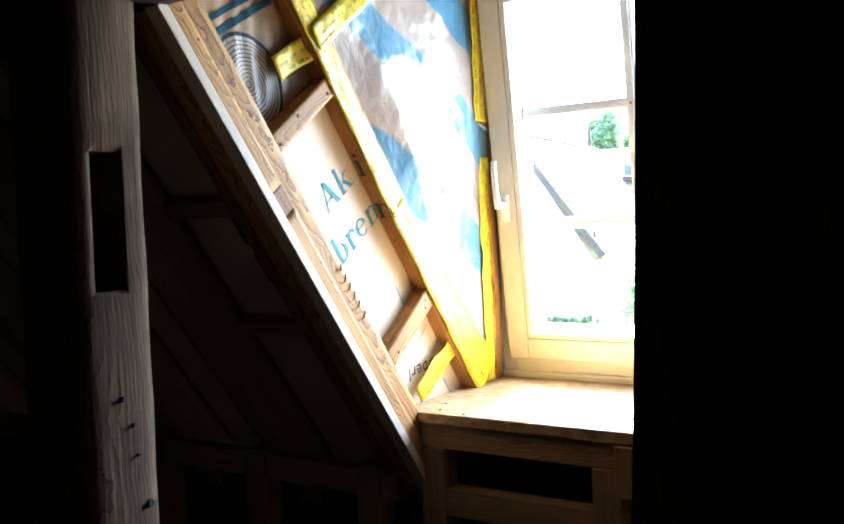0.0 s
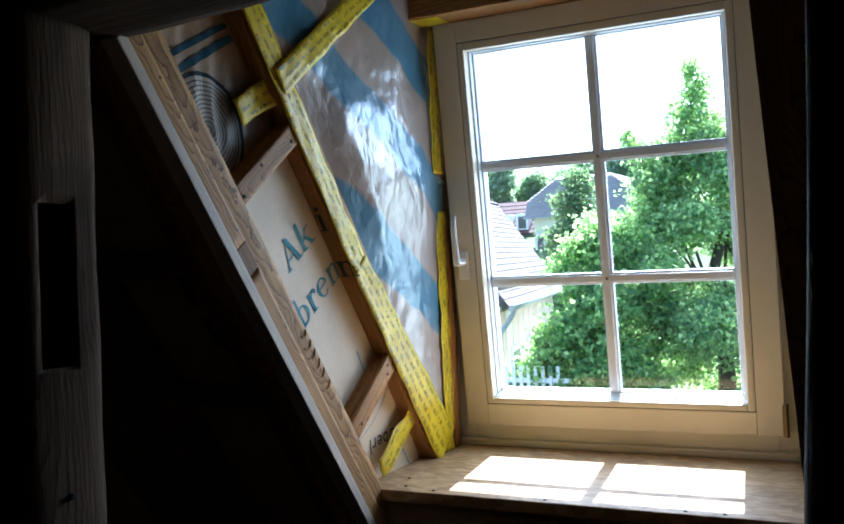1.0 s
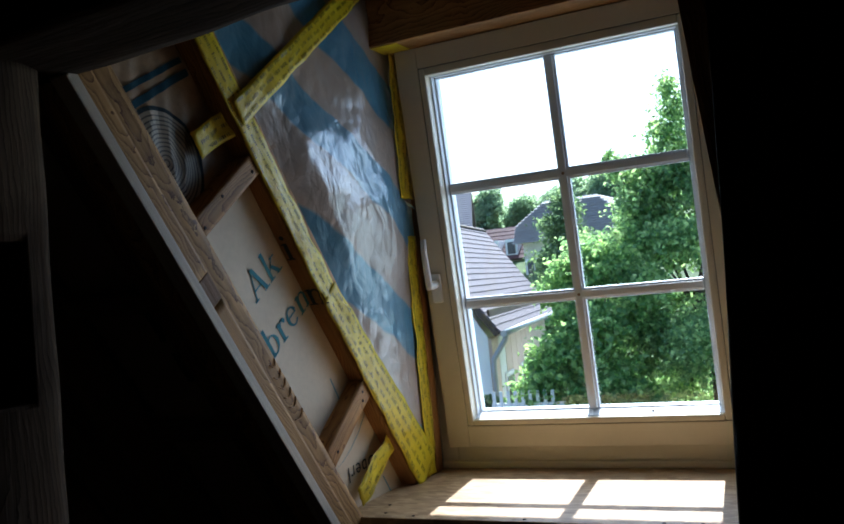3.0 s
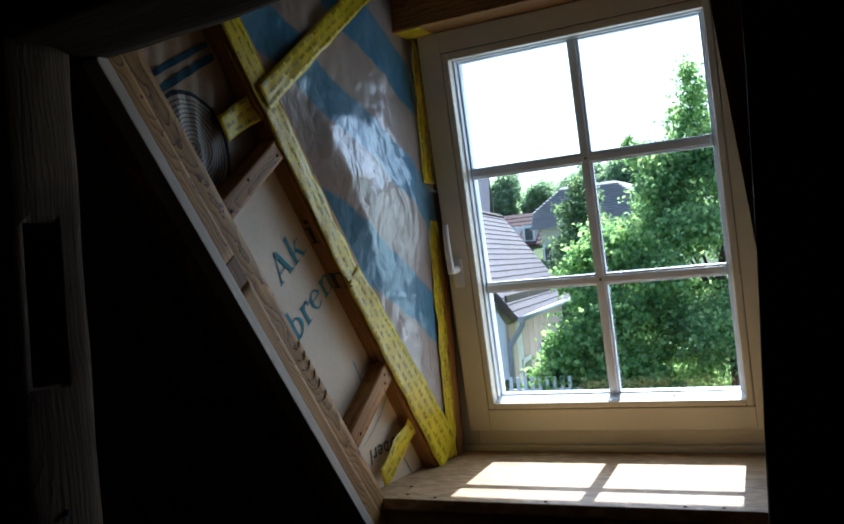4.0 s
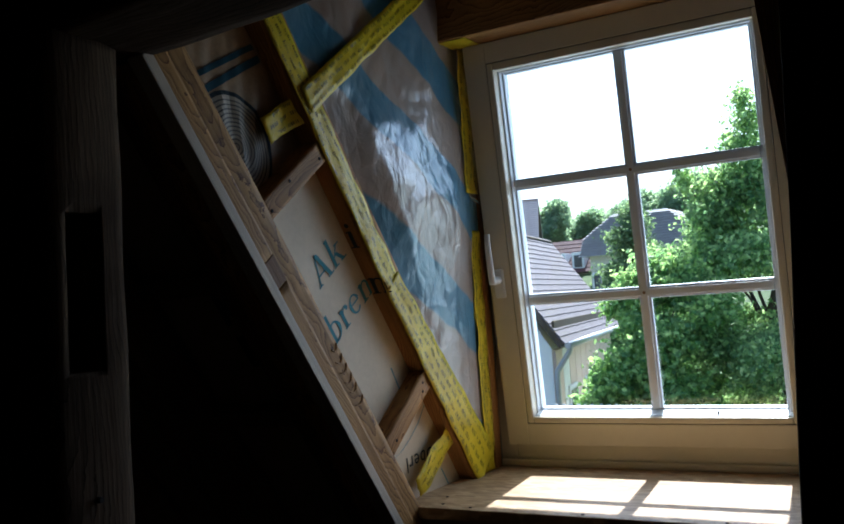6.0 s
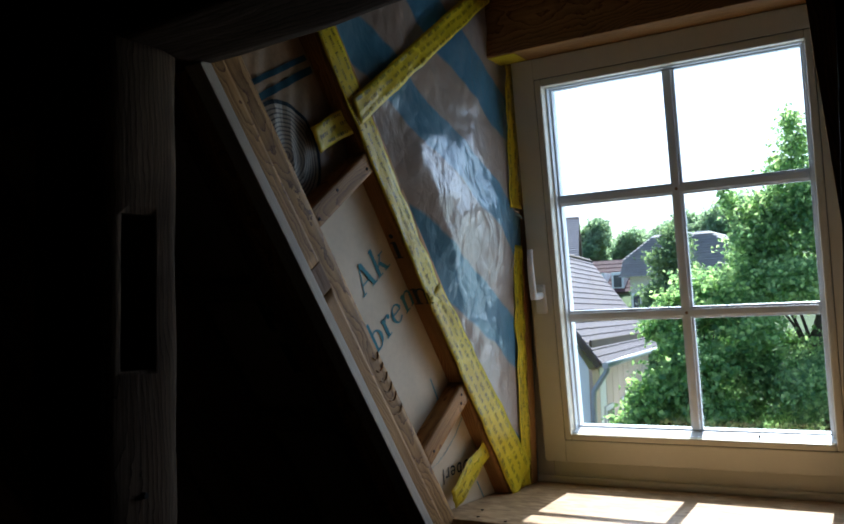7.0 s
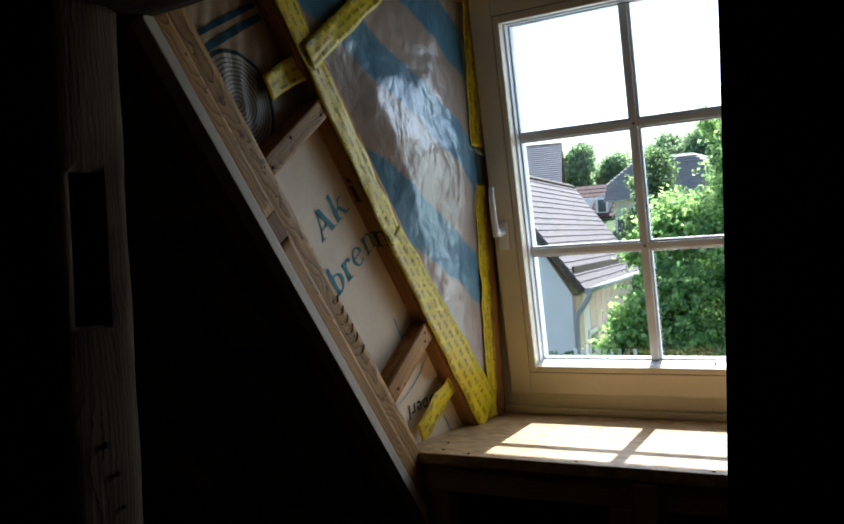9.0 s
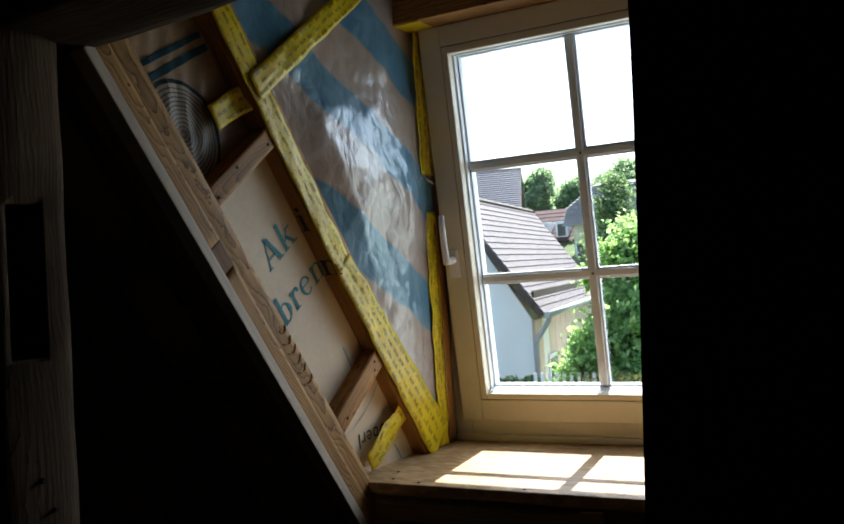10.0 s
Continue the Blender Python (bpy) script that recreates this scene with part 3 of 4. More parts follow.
for s, h in ((0.335, 0.29), (0.32, 0.18), (0.335, 0.10), (0.915, 0.285), (0.93, 0.12), (0.93, 0.272)):
    bm = bmesh.new()
    q = sp(0, s, h)
    bmesh.ops.create_cone(bm, cap_ends=True, segments=10, radius1=0.0042, radius2=0.003, depth=0.0025, matrix=pose(-0.0995, q.y, q.z, 0, 90))
    part("nail", bm, BLACK, cheek, "dark nail head")


def on_cheek(s, h):
    q = sp(0, s, h)
    return (q.y, q.z)


def letter_pose(x, s, h, turn=0.0):
    """Letters that face the dormer: their line runs out across the slope."""
    q = sp(x, s, h)
    right = (SLOPE.col[2].to_3d() * math.cos(radians(turn)) - SLOPE.col[1].to_3d() * math.sin(radians(turn))).normalized()
    face = Vector((1, 0, 0))
    up = face.cross(right)
    return Matrix(((right.x, up.x, face.x, q.x), (right.y, up.y, face.y, q.y), (right.z, up.z, face.z, q.z), (0, 0, 0, 1)))


def bar(bm, p0, p1, w, flat=False):
    """A stroke from p0 to p1, w wide; flat: its ends are level, as on upright stems."""
    p0, p1 = Vector((*p0, 0)), Vector((*p1, 0))
    d = (p1 - p0).normalized()
    side = Vector((1, 0, 0)) if flat else Vector((-d.y, d.x, 0))
    lift = Vector((0, 0, 0.00025 * (len(bm.faces) % 7)))
    last = None
    for k in range(6):
        p = p0 + (p1 - p0) * k / 5 + lift
        row = [bm.verts.new(p - side * w / 2), bm.verts.new(p + side * w / 2)]
        if last:
            bm.faces.new((last[0], last[1], row[1], row[0]))
        last = row


def bow(bm, c, rx, ry, a0, a1, thin, thick):
    """A curved stroke round c between two angles, thickest where it stands upright."""
    last, lift = None, 0.00025 * (len(bm.faces) % 7)
    for k in range(17):
        a = radians(a0 + (a1 - a0) * k / 16)
        w = thin + (thick - thin) * math.cos(a) ** 2
        row = [bm.verts.new((c[0] + (rx + e * w / 2) * math.cos(a), c[1] + (ry + e * thin / 2) * math.sin(a), lift)) for e in (-1, 1)]
        if last:
            bm.faces.new((last[0], last[1], row[1], row[0]))
        last = row


def serif_letter(bm, ch):
    """One letter of a bold book face, a capital being 1 high. Returns its width."""
    def foot(x0, x1, y=0.025):
        bar(bm, (x0, y), (x1, y), 0.05)

    def stem(x, top):
        bar(bm, (x, 0), (x, top), 0.16, True)
        foot(x - 0.16, x + 0.17)
        bar(bm, (x - 0.15, top - 0.05), (x, top - 0.02), 0.05)

    if ch == "A":
        bar(bm, (0.08, 0), (0.43, 1.0), 0.065, True)
        bar(bm, (0.43, 1.0), (0.80, 0), 0.18, True)
        bar(bm, (0.19, 0.32), (0.66, 0.32), 0.055)
        foot(-0.03, 0.22)
        foot(0.62, 0.97)
        return 0.97
    if ch == "k":
        stem(0.2, 1.05)
        bar(bm, (0.28, 0.30), (0.60, 0.63), 0.06)
        bar(bm, (0.38, 0.42), (0.70, 0), 0.17, True)
        foot(0.46, 0.76, 0.64)
        foot(0.54, 0.90)
        return 0.92
    if ch == "b":
        stem(0.2, 1.05)
        bow(bm, (0.38, 0.33), 0.27, 0.31, -140, 140, 0.06, 0.16)
        return 0.76
    if ch == "r":
        stem(0.2, 0.66)
        bow(bm, (0.45, 0.44), 0.19, 0.19, 165, 60, 0.07, 0.07)
        bow(bm, (0.51, 0.56), 0.04, 0.04, 0, 360, 0.08, 0.08)
        return 0.62
    if ch == "e":
        bow(bm, (0.35, 0.33), 0.26, 0.31, 15, 320, 0.06, 0.15)
        bar(bm, (0.12, 0.38), (0.62, 0.38), 0.05)
        return 0.70
    if ch == "n":
        stem(0.2, 0.66)
        bow(bm, (0.43, 0.42), 0.19, 0.21, 170, 0, 0.07, 0.10)
        bar(bm, (0.62, 0), (0.62, 0.46), 0.16, True)
        foot(0.46, 0.79)
        return 0.82
    stem(0.2, 0.66)
    bow(bm, (0.2, 0.88), 0.045, 0.045, 0, 360, 0.09, 0.09)
    return 0.40


def serif_word(text, size, m, material):
    """A printed word on the membrane, each letter a part."""
    x, made = 0.0, []
    for ch in text:
        bm = bmesh.new()
        wide = serif_letter(bm, ch)
        for v in bm.verts:
            v.co = (v.co.x * size + x, v.co.y * size, v.co.z)
        made.append(part("letter", bm, material, cheek, "printed teal letter", m))
        x += wide * size * 1.04
    return made


for text, size, pos in (("Ak", 0.062, (0.557, 0.166)), ("bren", 0.064, (0.674, 0.127))):
    for ob in serif_word(text, size, letter_pose(PX, *pos), INK):
        lay(ob, 0.0012, True)
# the print runs on over the side of the taped batten, inked darker for shade
side_s = -SLOPE.col[1].to_3d()
side_n = Vector((1, 0, 0)).cross(side_s)
for text, s, h in (("i", 0.556, 0.3062), ("n", 0.676, 0.3062)):
    q = sp(-0.136, s, h)
    serif_word(text, 0.062, Matrix(((1, side_s.x, side_n.x, q.x), (0, side_s.y, side_n.y, q.y), (0, side_s.z, side_n.z, q.z), (0, 0, 0, 1))), INK_DARK)
lay(lettering("\u00dcberl", 0.05, letter_pose(PX, 1.098, 0.270, 148), INK_DARK, cheek))

# printed growth rings and strokes on the upper membrane
RS, RH, RR = 0.218, 0.140, 0.086
RINGX = PX + 0.0095


def disc(r):
    """A round patch of many small faces."""
    bm = bmesh.new()
    last = [bm.verts.new((PX, *on_cheek(RS, RH)))]
    for k in range(1, 15):
        row = [bm.verts.new((PX, *on_cheek(RS + 1.12 * r * k / 14 * math.cos(math.tau * i / 44), RH + r * k / 14 * math.sin(math.tau * i / 44)))) for i in range(44)]
        for i in range(44):
            if k == 1:
                bm.faces.new((last[0], row[i], row[(i + 1) % 44]))
            else:
                bm.faces.new((last[i], row[i], row[(i + 1) % 44], last[(i + 1) % 44]))
        last = row
    return bm


def annulus(r0, r1, x, seed):
    bm = bmesh.new()
    n = 44
    ring = [[], []]
    for i in range(n):
        a = math.tau * i / n
        wob = 1 + 0.05 * noise.noise(Vector((1.5 * math.cos(a), 1.5 * math.sin(a), seed * 0.2)))
        for w, r in enumerate((r0, r1)):
            q = sp(0, RS + 1.12 * r * wob * math.cos(a), RH + r * wob * math.sin(a))
            ring[w].append(bm.verts.new((x, q.y, q.z)))
    for i in range(n):
        bm.faces.new((ring[0][i], ring[1][i], ring[1][(i + 1) % n], ring[0][(i + 1) % n]))
    return bm


lay(part("printed_disc", disc(RR), RING_PALE, cheek, "pale ground of the printed growth rings"), 0.0010)
for k in range(1, 12):
    lay(part("printed_ring", annulus(RR * (k - 0.36) / 12, RR * k / 12, RINGX, k), RING_DARK, cheek, "dark printed growth ring"), 0.0018)
lay(part("printed_ring", annulus(RR * 0.985, RR * 1.07, RINGX, 12), INK_DARK, cheek, "dark printed growth ring"), 0.0018)
for s0, h0, s1, h1, w in ((0.068, 0.110, 0.094, 0.300, 0.011), (0.098, 0.110, 0.119, 0.300, 0.014)):
    lay(part("printed_stroke", sheet(lambda u, v: (PX, *on_cheek(s0 + (s1 - s0) * u + w * (v - 0.5), h0 + (h1 - h0) * u)), 30, 2), BLUE_INK, cheek, "dark teal printed stroke"), 0.0022)
for line in (((0.842, 0.253), (0.902, 0.247)), ((0.99, 0.115), (1.006, 0.157), (1.013, 0.205), (1.013, 0.255), (1.003, 0.305)), ((1.164, 0.259), (1.241, 0.258))):
    for (s0, h0), (s1, h1) in zip(line, line[1:]):
        lay(part("printed_line", sheet(lambda u, v: (PX, *on_cheek(s0 + (s1 - s0) * u + 0.002 * (v - 0.5), h0 + (h1 - h0) * u + 0.0035 * (v - 0.5))), 12, 1), INK, cheek, "thin teal printed line"))

# clear foil between the taped batten and the window
FOILX = -0.108


def foil_fn(x, sign, bulge=0.028):
    def at(u, v):
        z = 0.81 + 1.36 * v
        left = sp(0, (1.8555 - z) / 0.809, 0.37).y
        y = left + (-0.012 - left) * u
        edge = min(1.0, 6 * u, 2.5 * (1 - u), 8 * v)
        p = Vector((y * 3.6 + z * 1.2, z * 4.4 - y * 1.5, 2.0))
        fold = 0.5 - abs(noise.noise(p)) * 1.3
        fan = math.sin(16 * math.atan2(z - 0.75, -y + 0.10) + 3 * noise.noise(Vector((y * 3, z * 3, 8))))
        d = 0.014 * fold + bulge * math.exp(-((z - 1.49) / 0.19) ** 2) + 0.0008 * fan + 0.0055 * noise.noise(p * 2.3) + 0.0026 * noise.noise(p * 6.0)
        return (x + sign * edge * d, y, z)
    return at


foil = part("foil", sheet(foil_fn(FOILX, 1), 70, 150), FOIL, cheek, "crumpled clear foil over blue and beige stripes")


tape("tape_strip", on_cheek(-0.36, 0.341), on_cheek(0.70, 0.332), 0.056, -0.0965, cheek, 1, width_end=0.06)
tape("tape_strip", on_cheek(0.665, 0.333), on_cheek(1.275, 0.372), 0.066, -0.0945, cheek, 7, width_end=0.12)
tape("tape_strip", (-0.79, 1.645), (-0.16, 2.102), 0.055, -0.0915, cheek, 2)
tape("tape_strip", (-0.102, 0.81), (-0.102, 1.42), 0.052, -0.099, cheek, 3, crumple=1.6)
tape("tape_strip", (-0.112, 1.515), (-0.112, 1.885), 0.066, -0.091, cheek, 4, crumple=1.4)
tape("tape_patch", on_cheek(0.240, 0.345), on_cheek(0.228, 0.212), 0.054, -0.096, cheek, 5, x_end=-0.125, crumple=1.4)
tape("tape_patch", on_cheek(1.105, 0.325), on_cheek(1.083, 0.126), 0.050, -0.112, cheek, 6, crumple=2.2)
part("tape_corner", box(-0.112, -0.035, -0.205, -0.13, 1.8868, 1.8882, 0.0005), TAPE, cheek, "end of yellow tape on the frame corner")
part("corner_strip", timber(1.07, 0.034, 0.024, 0.0015, 41, cell=0.03), SPRUCE, cheek, "dark timber strip beside the window frame", m=along((-0.112, -0.052, 0.808), (-0.112, -0.052, 1.878), (1, 0, 0)))
# a torn flap of foil by the frame
part("torn_flap", sheet(lambda u, v: (-0.098 + 0.012 * math.sin(3 * u), -0.105 + 0.06 * u - 0.01 * v, 1.500 - 0.03 * u + 0.012 * v * (1 - u)), 10, 4), FOIL, cheek, "torn flap of pale foil")

# ---- east cheek ----
rafter_e = thing("rafter", (0.78, -0.8, 1.1), "planed spruce rafter beside the dormer opening", "rafter")
part("beam", timber(1.66, 0.10, 0.13, 0.0012, 9, cell=0.03), SPRUCE, rafter_e, m=down(0.825, -0.02, 1.64, 0.066))
cheek_e = thing("cheek_lining", (0.76, -0.5, 1.2), "dormer cheek covered with crumpled clear foil", "wall lining", kind="structure")
part("foil", sheet(foil_fn(0.774, -1, 0.0), 50, 90), FOIL, cheek_e, "crumpled clear foil over blue and beige stripes")
tape("tape_strip", (-0.022, 0.81), (-0.03, 1.95), 0.045, 0.764, cheek_e, 13, face=-1)

# ---- old posts and purlin ----
def slotted_post(name, x0, x1, yc, depth, z1, label, lean, slot=None, seed=0):
    """A hewn post, placed at 1.25 m height and leaning by metres a metre; slot: a mortise in its dormer face, as y0, y1, z0, z1."""
    xc = (x0 + x1) / 2
    lo = (xc + lean[0] * (FLOOR - 1.25), yc + lean[1] * (FLOOR - 1.25), FLOOR)
    hi = (xc + lean[0] * (z1 - 1.25), yc + lean[1] * (z1 - 1.25), z1)
    ob = thing(name, lo, label, "post")
    bm = timber(z1 - FLOOR, depth, x1 - x0, 0.005, seed, wane=0.10 if slot is None else 0.22, cell=0.02)
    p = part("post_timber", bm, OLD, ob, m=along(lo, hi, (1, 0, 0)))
    if slot:
        bm = box(x1 - 0.09, x1 + 0.05, slot[0], slot[1], slot[2], slot[3])
        for v in bm.verts:
            v.co.y += lean[1] * (v.co.z - (slot[2] + slot[3]) / 2)
        cut = part("mortise_cut", bm, BLACK)
        md = p.modifiers.new("mortise", "BOOLEAN")
        md.object, md.operation, md.solver = cut, "DIFFERENCE", "EXACT"
        dg = bpy.context.evaluated_depsgraph_get()
        me = bpy.data.meshes.new_from_object(p.evaluated_get(dg))
        p.modifiers.clear()
        p.data = me
        bpy.data.objects.remove(cut)
    return ob


slotted_post("old_post", -0.252, -0.085, -1.3195, 0.144, 1.655, "grey weathered hewn oak post with an empty mortise", (0.0, 0.02), (-1.359, -1.301, 1.178, 1.398), 3)
slotted_post("old_post", 0.8393, 1.12, -1.455, 0.19, 2.6, "dark unlit hewn timber post", (0.046, 0.0), None, 7)
post_w = bpy.data.objects["old_post"]
for y, z, r in ((-1.287, 0.826, 0.008), (-1.327, 1.005, 0.005), (-1.31, 0.96, 0.004), (-1.305, 0.91, 0.003)):
    bm = bmesh.new()
    bmesh.ops.create_cone(bm, cap_ends=True, segments=14, radius1=r, radius2=r * 0.8, depth=0.012, matrix=pose(-0.0845, y, z, 0, 90))
    part("knot_hole", bm, BLACK, post_w, "small dark knot hole")
purlin = thing("purlin", (0, -1.275, 1.65), "dark rough hewn purlin beam resting on the posts", "beam")
part("beam", timber(5.75, 0.19, 0.20, 0.009, 11, wane=0.15, cell=0.03), OLD_SHADED, purlin, m=along((-3.18, -1.275, 1.590), (2.57, -1.275, 1.876)))

# ---- dark roof slope and knee wall beside the dormer ----
for x in (-0.60, -1.0, -1.45, -1.95, -2.5, -3.05, 1.4, 2.1):
    r = thing("roof_rafter", (x, -0.8, 1.1), "dim rough rafter of the main roof", "rafter", "roof rafters")
    part("beam", timber(2.3, 0.08, 0.12, 0.002, int(x * 10), cell=0.05), STUD, r, m=down(x, -0.55, 1.75, 0.08))
lining = thing("slope_lining", (-1.2, -0.9, 1.2), "printed insulation membrane between the rafters, toned down for shade", "wall lining", kind="structure")
part("membrane", sheet(lambda u, v: tuple(sp(-3.15 + 2.93 * u, -1.0 + 2.9 * v, 0.15 + 0.008 * noise.noise(Vector((u * 14, v * 12, 3))))), 60, 60), PAPER_DIM, lining)


def slope_letters(x, s, h):
    q = sp(x, s, h)
    right, up, face = Vector((1, 0, 0)), -SLOPE.col[1].to_3d(), -SLOPE.col[2].to_3d()
    return Matrix(((right.x, up.x, face.x, q.x), (right.y, up.y, face.y, q.y), (right.z, up.z, face.z, q.z), (0, 0, 0, 1)))


lettering("Kli", 0.115, slope_letters(-0.405, 0.61, 0.138), INK_DARK, lining, 0.002)
lettering("Dam", 0.115, slope_letters(-0.40, 0.725, 0.138), INK_DARK, lining, 0.002)
for s in (0.49, 0.86):
    b = thing("roof_batten", (-0.5, -0.8, 1.3), "dim spruce lath nailed across the slope", "batten", "roof battens")
    part("lath", timber(0.30, 0.045, 0.025), STUD, b, m=along(sp(-0.56, s, 0.12), sp(-0.26, s, 0.12), SLOPE.col[2].to_3d()))
knee = thing("knee_wall", (-1.2, -0.42, FLOOR), "raw spruce stud framing of the low knee wall", "stud wall")
part("rail", timber(3.0, 0.05, 0.07), STUD, knee, m=along((-3.18, -0.43, 0.60), (-0.16, -0.43, 0.60)))
for x in (-0.265, -0.655, -1.05, -1.6, -2.2, -2.8):
    part("stud", timber(0.85, 0.07, 0.07), STUD, knee, m=along((x, -0.435, FLOOR), (x, -0.435, 0.65), (1, 0, 0)))
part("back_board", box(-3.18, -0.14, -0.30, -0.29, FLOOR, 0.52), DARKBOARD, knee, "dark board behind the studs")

# ---- outside ----
setting("dormer_eave", box(-0.40, 1.05, 0.16, 0.80, 2.30, 2.36, 0.004), SPRUCE_DARK, "boarded overhang of the dormer roof", "eave")
GROUND = -1.7
def lie(y):
    """The height of the ground: it climbs from the house to the far hill."""
    return -4.5 + 2.9 * min(1, max(0, (y - 1.0) / 7.5)) + 6.0 * min(1, max(0, (y - 24) / 26))


setting("ground", sheet(lambda u, v: ((u - 0.5) * 900, 0.6 + 700 * v ** 3, lie(0.6 + 700 * v ** 3) + 0.1 * noise.noise(Vector((u * 60, v * 60, 0)))), 60, 120), GRASS, "grassy garden ground rising to a hill", "ground")
# pale ground added out of view to throw sunlight up onto the house walls
setting("garden_path", box(-9, 9, 8.8, 16.0, GROUND - 0.05, GROUND + 0.2, 0.02), plain("pale_bounce_ground", (0.60, 0.57, 0.52), 0.95, 0.2, 3.0, 0.4), "unseen pale yard added to bounce sunlight", "path")


def oriented(corner, turn):
    return Matrix.Translation(corner) @ pose(0, 0, 0, 0, 0, turn)


def gable_house(name, m, width, length, rise, eave_z, ground, wall, side_wall, tile, courses, label, over=0.25):
    """A house whose ridge runs along its own y; its origin is the near eave corner on its +x side, at z 0."""
    h = thing(name, m.translation, label, "house")
    WORLD_OF[h] = Matrix.Translation(m.translation)
    half = width / 2
    bm = bmesh.new()
    a = [bm.verts.new(p) for p in ((-0.25, over, ground), (-width + 0.25, over, ground), (-width + 0.25, over, eave_z - 0.1), (-half, over, eave_z + rise - 0.15), (-0.25, over, eave_z - 0.1))]
    b = [bm.verts.new((v.co.x, length - over, v.co.z)) for v in a]
    bm.faces.new(a)
    bm.faces.new(b)
    for i in range(5):
        bm.faces.new((a[i], a[(i + 1) % 5], b[(i + 1) % 5], b[i]))
    part("wall", bm, wall, h, m=m)
    ln = math.hypot(half, rise)
    ang = math.atan2(rise, half)
    step = ln / courses
    for side in (0, 1):
        roof = part("roof", box(-0.02, ln + 0.02, 0.02, length - 0.02, -0.10, -0.03), BARK, h, "dark roof boarding", m=m @ Matrix.Translation((0 if side == 0 else -width, 0 if side == 0 else length, eave_z)) @ pose(0, 0, 0, 0, 0, 0 if side == 0 else 180) @ Matrix(((-math.cos(ang), 0, math.sin(ang), 0), (0, 1, 0, 0), (math.sin(ang), 0, math.cos(ang), 0), (0, 0, 0, 1))))
        for k in range(courses):
            bm = bmesh.new()
            n = max(4, int(length / 0.3))
            x0, x1 = k * step - 0.03, (k + 1) * step + 0.02
            for i in range(n):
                y0, y1 = length * i / n, length * (i + 1) / n - 0.008
                j = 0.012 * noise.noise(Vector((i * 1.7, k * 2.3, side)))
                box(x0 + j, x1, y0, y1, -0.02, 0.0, 0, bm)
            for v in bm.verts:
                v.co.z += 0.020 * (1 - (v.co.x - x0) / (x1 - x0))
            part("tile_course", bm, tile, roof, m=WORLD_OF[roof])
        for y in (0.02, length - 0.05):
            part("verge_board", box(-0.03, ln, y - 0.02, y + 0.03, -0.11, -0.02), BARK, roof, m=WORLD_OF[roof])
    return h


E0 = oriented((-4.46, 11.57, -0.04), 10.8)
near_house = gable_house("neighbour_house", E0, 3.1, 7.4, 2.13, 0.52, GROUND, STUCCO, STUCCO_WARM, TILE, 19, "pale stuccoed neighbour house with grey-brown tiled roof")
side = part("side_wall", box(-0.25, -0.22, 0.27, 7.1, GROUND, 0.40), STUCCO_WARM, near_house, "beige boarded side wall below the eave", m=E0)
for k in range(22):
    part("wall_board", box(-0.22, -0.195 - 0.006 * (k % 2), 0.28 + 0.31 * k, 0.575 + 0.31 * k, GROUND, 0.38, 0.004), WHITE_TRIM if k in (2, 3) else STUCCO_WARM, side, m=E0)
for y in (1.2, 2.9, 5.2):
    w = part("window", box(-0.20, -0.16, y, y + 0.8, -1.6, -0.3, 0.01), WHITE_TRIM, near_house, "white framed window", m=E0)
    part("pane", box(-0.165, -0.15, y + 0.08, y + 0.72, -1.52, -0.38), DARK_PANE, w, m=E0)


def tube(points, r, seg=10):
    bm = bmesh.new()
    rows = []
    pts = [Vector(p) for p in points]
    for i, p in enumerate(pts):
        d = (pts[min(i + 1, len(pts) - 1)] - pts[max(i - 1, 0)]).normalized()
        a = d.orthogonal().normalized()
        if i:
            a = (last - d * last.dot(d)).normalized()
        last = a
        b = d.cross(a)
        rows.append([bm.verts.new(p + r * (math.cos(t) * a + math.sin(t) * b)) for t in [k * math.tau / seg for k in range(seg)]])
    for r0, r1 in zip(rows, rows[1:]):
        for k in range(seg):
            bm.faces.new((r0[k], r0[(k + 1) % seg], r1[(k + 1) % seg], r1[k])).smooth = True
    bm.faces.new(rows[0])
    bm.faces.new(rows[-1])
    return bm


part("gutter", tube([(0.07, 0.0, 0.47), (0.07, 7.4, 0.47)], 0.055), ZINC, near_house, "zinc eaves gutter", m=E0)
part("downpipe", tube([(0.07, 0.2, 0.44), (0.05, 0.2, 0.36), (-0.17, 0.22, 0.05), (-0.18, 0.22, -0.05), (-0.18, 0.22, GROUND)], 0.045), ZINC, near_house, "zinc downpipe with a swan neck", m=E0)
part("snow_guard", box(-0.19, -0.15, 0.1, 7.2, 0.74, 0.88, 0.01), BARK, near_house, "dark snow guard rail on the roof", m=E0)

slate_house = gable_house("slate_house", oriented((-10.52, 26.03, -0.07), 109.8), 5.0, 9.0, 2.45, 1.9, GROUND, STUCCO, STUCCO, SLATE, 36, "house with dark slate roof and white gable")
red_house = gable_house("red_roofed_house", oriented((-12.2, 45.5, -0.08), 92.8), 5.0, 9.0, 1.75, 2.45, GROUND, CREAM, CREAM, RED_TILE, 8, "house with red tiled roof and pale dormers")
for x in (-15.75, -14.75):
    dm = part("dormer", box(x - 0.32, x + 0.32, 40.63, 42.33, 2.51, 3.36, 0.02), WHITE_TRIM, red_house, "small pale roof dormer")
    part("pane", box(x - 0.2, x + 0.2, 40.6, 40.63, 2.61, 3.21), DARK_PANE, dm)


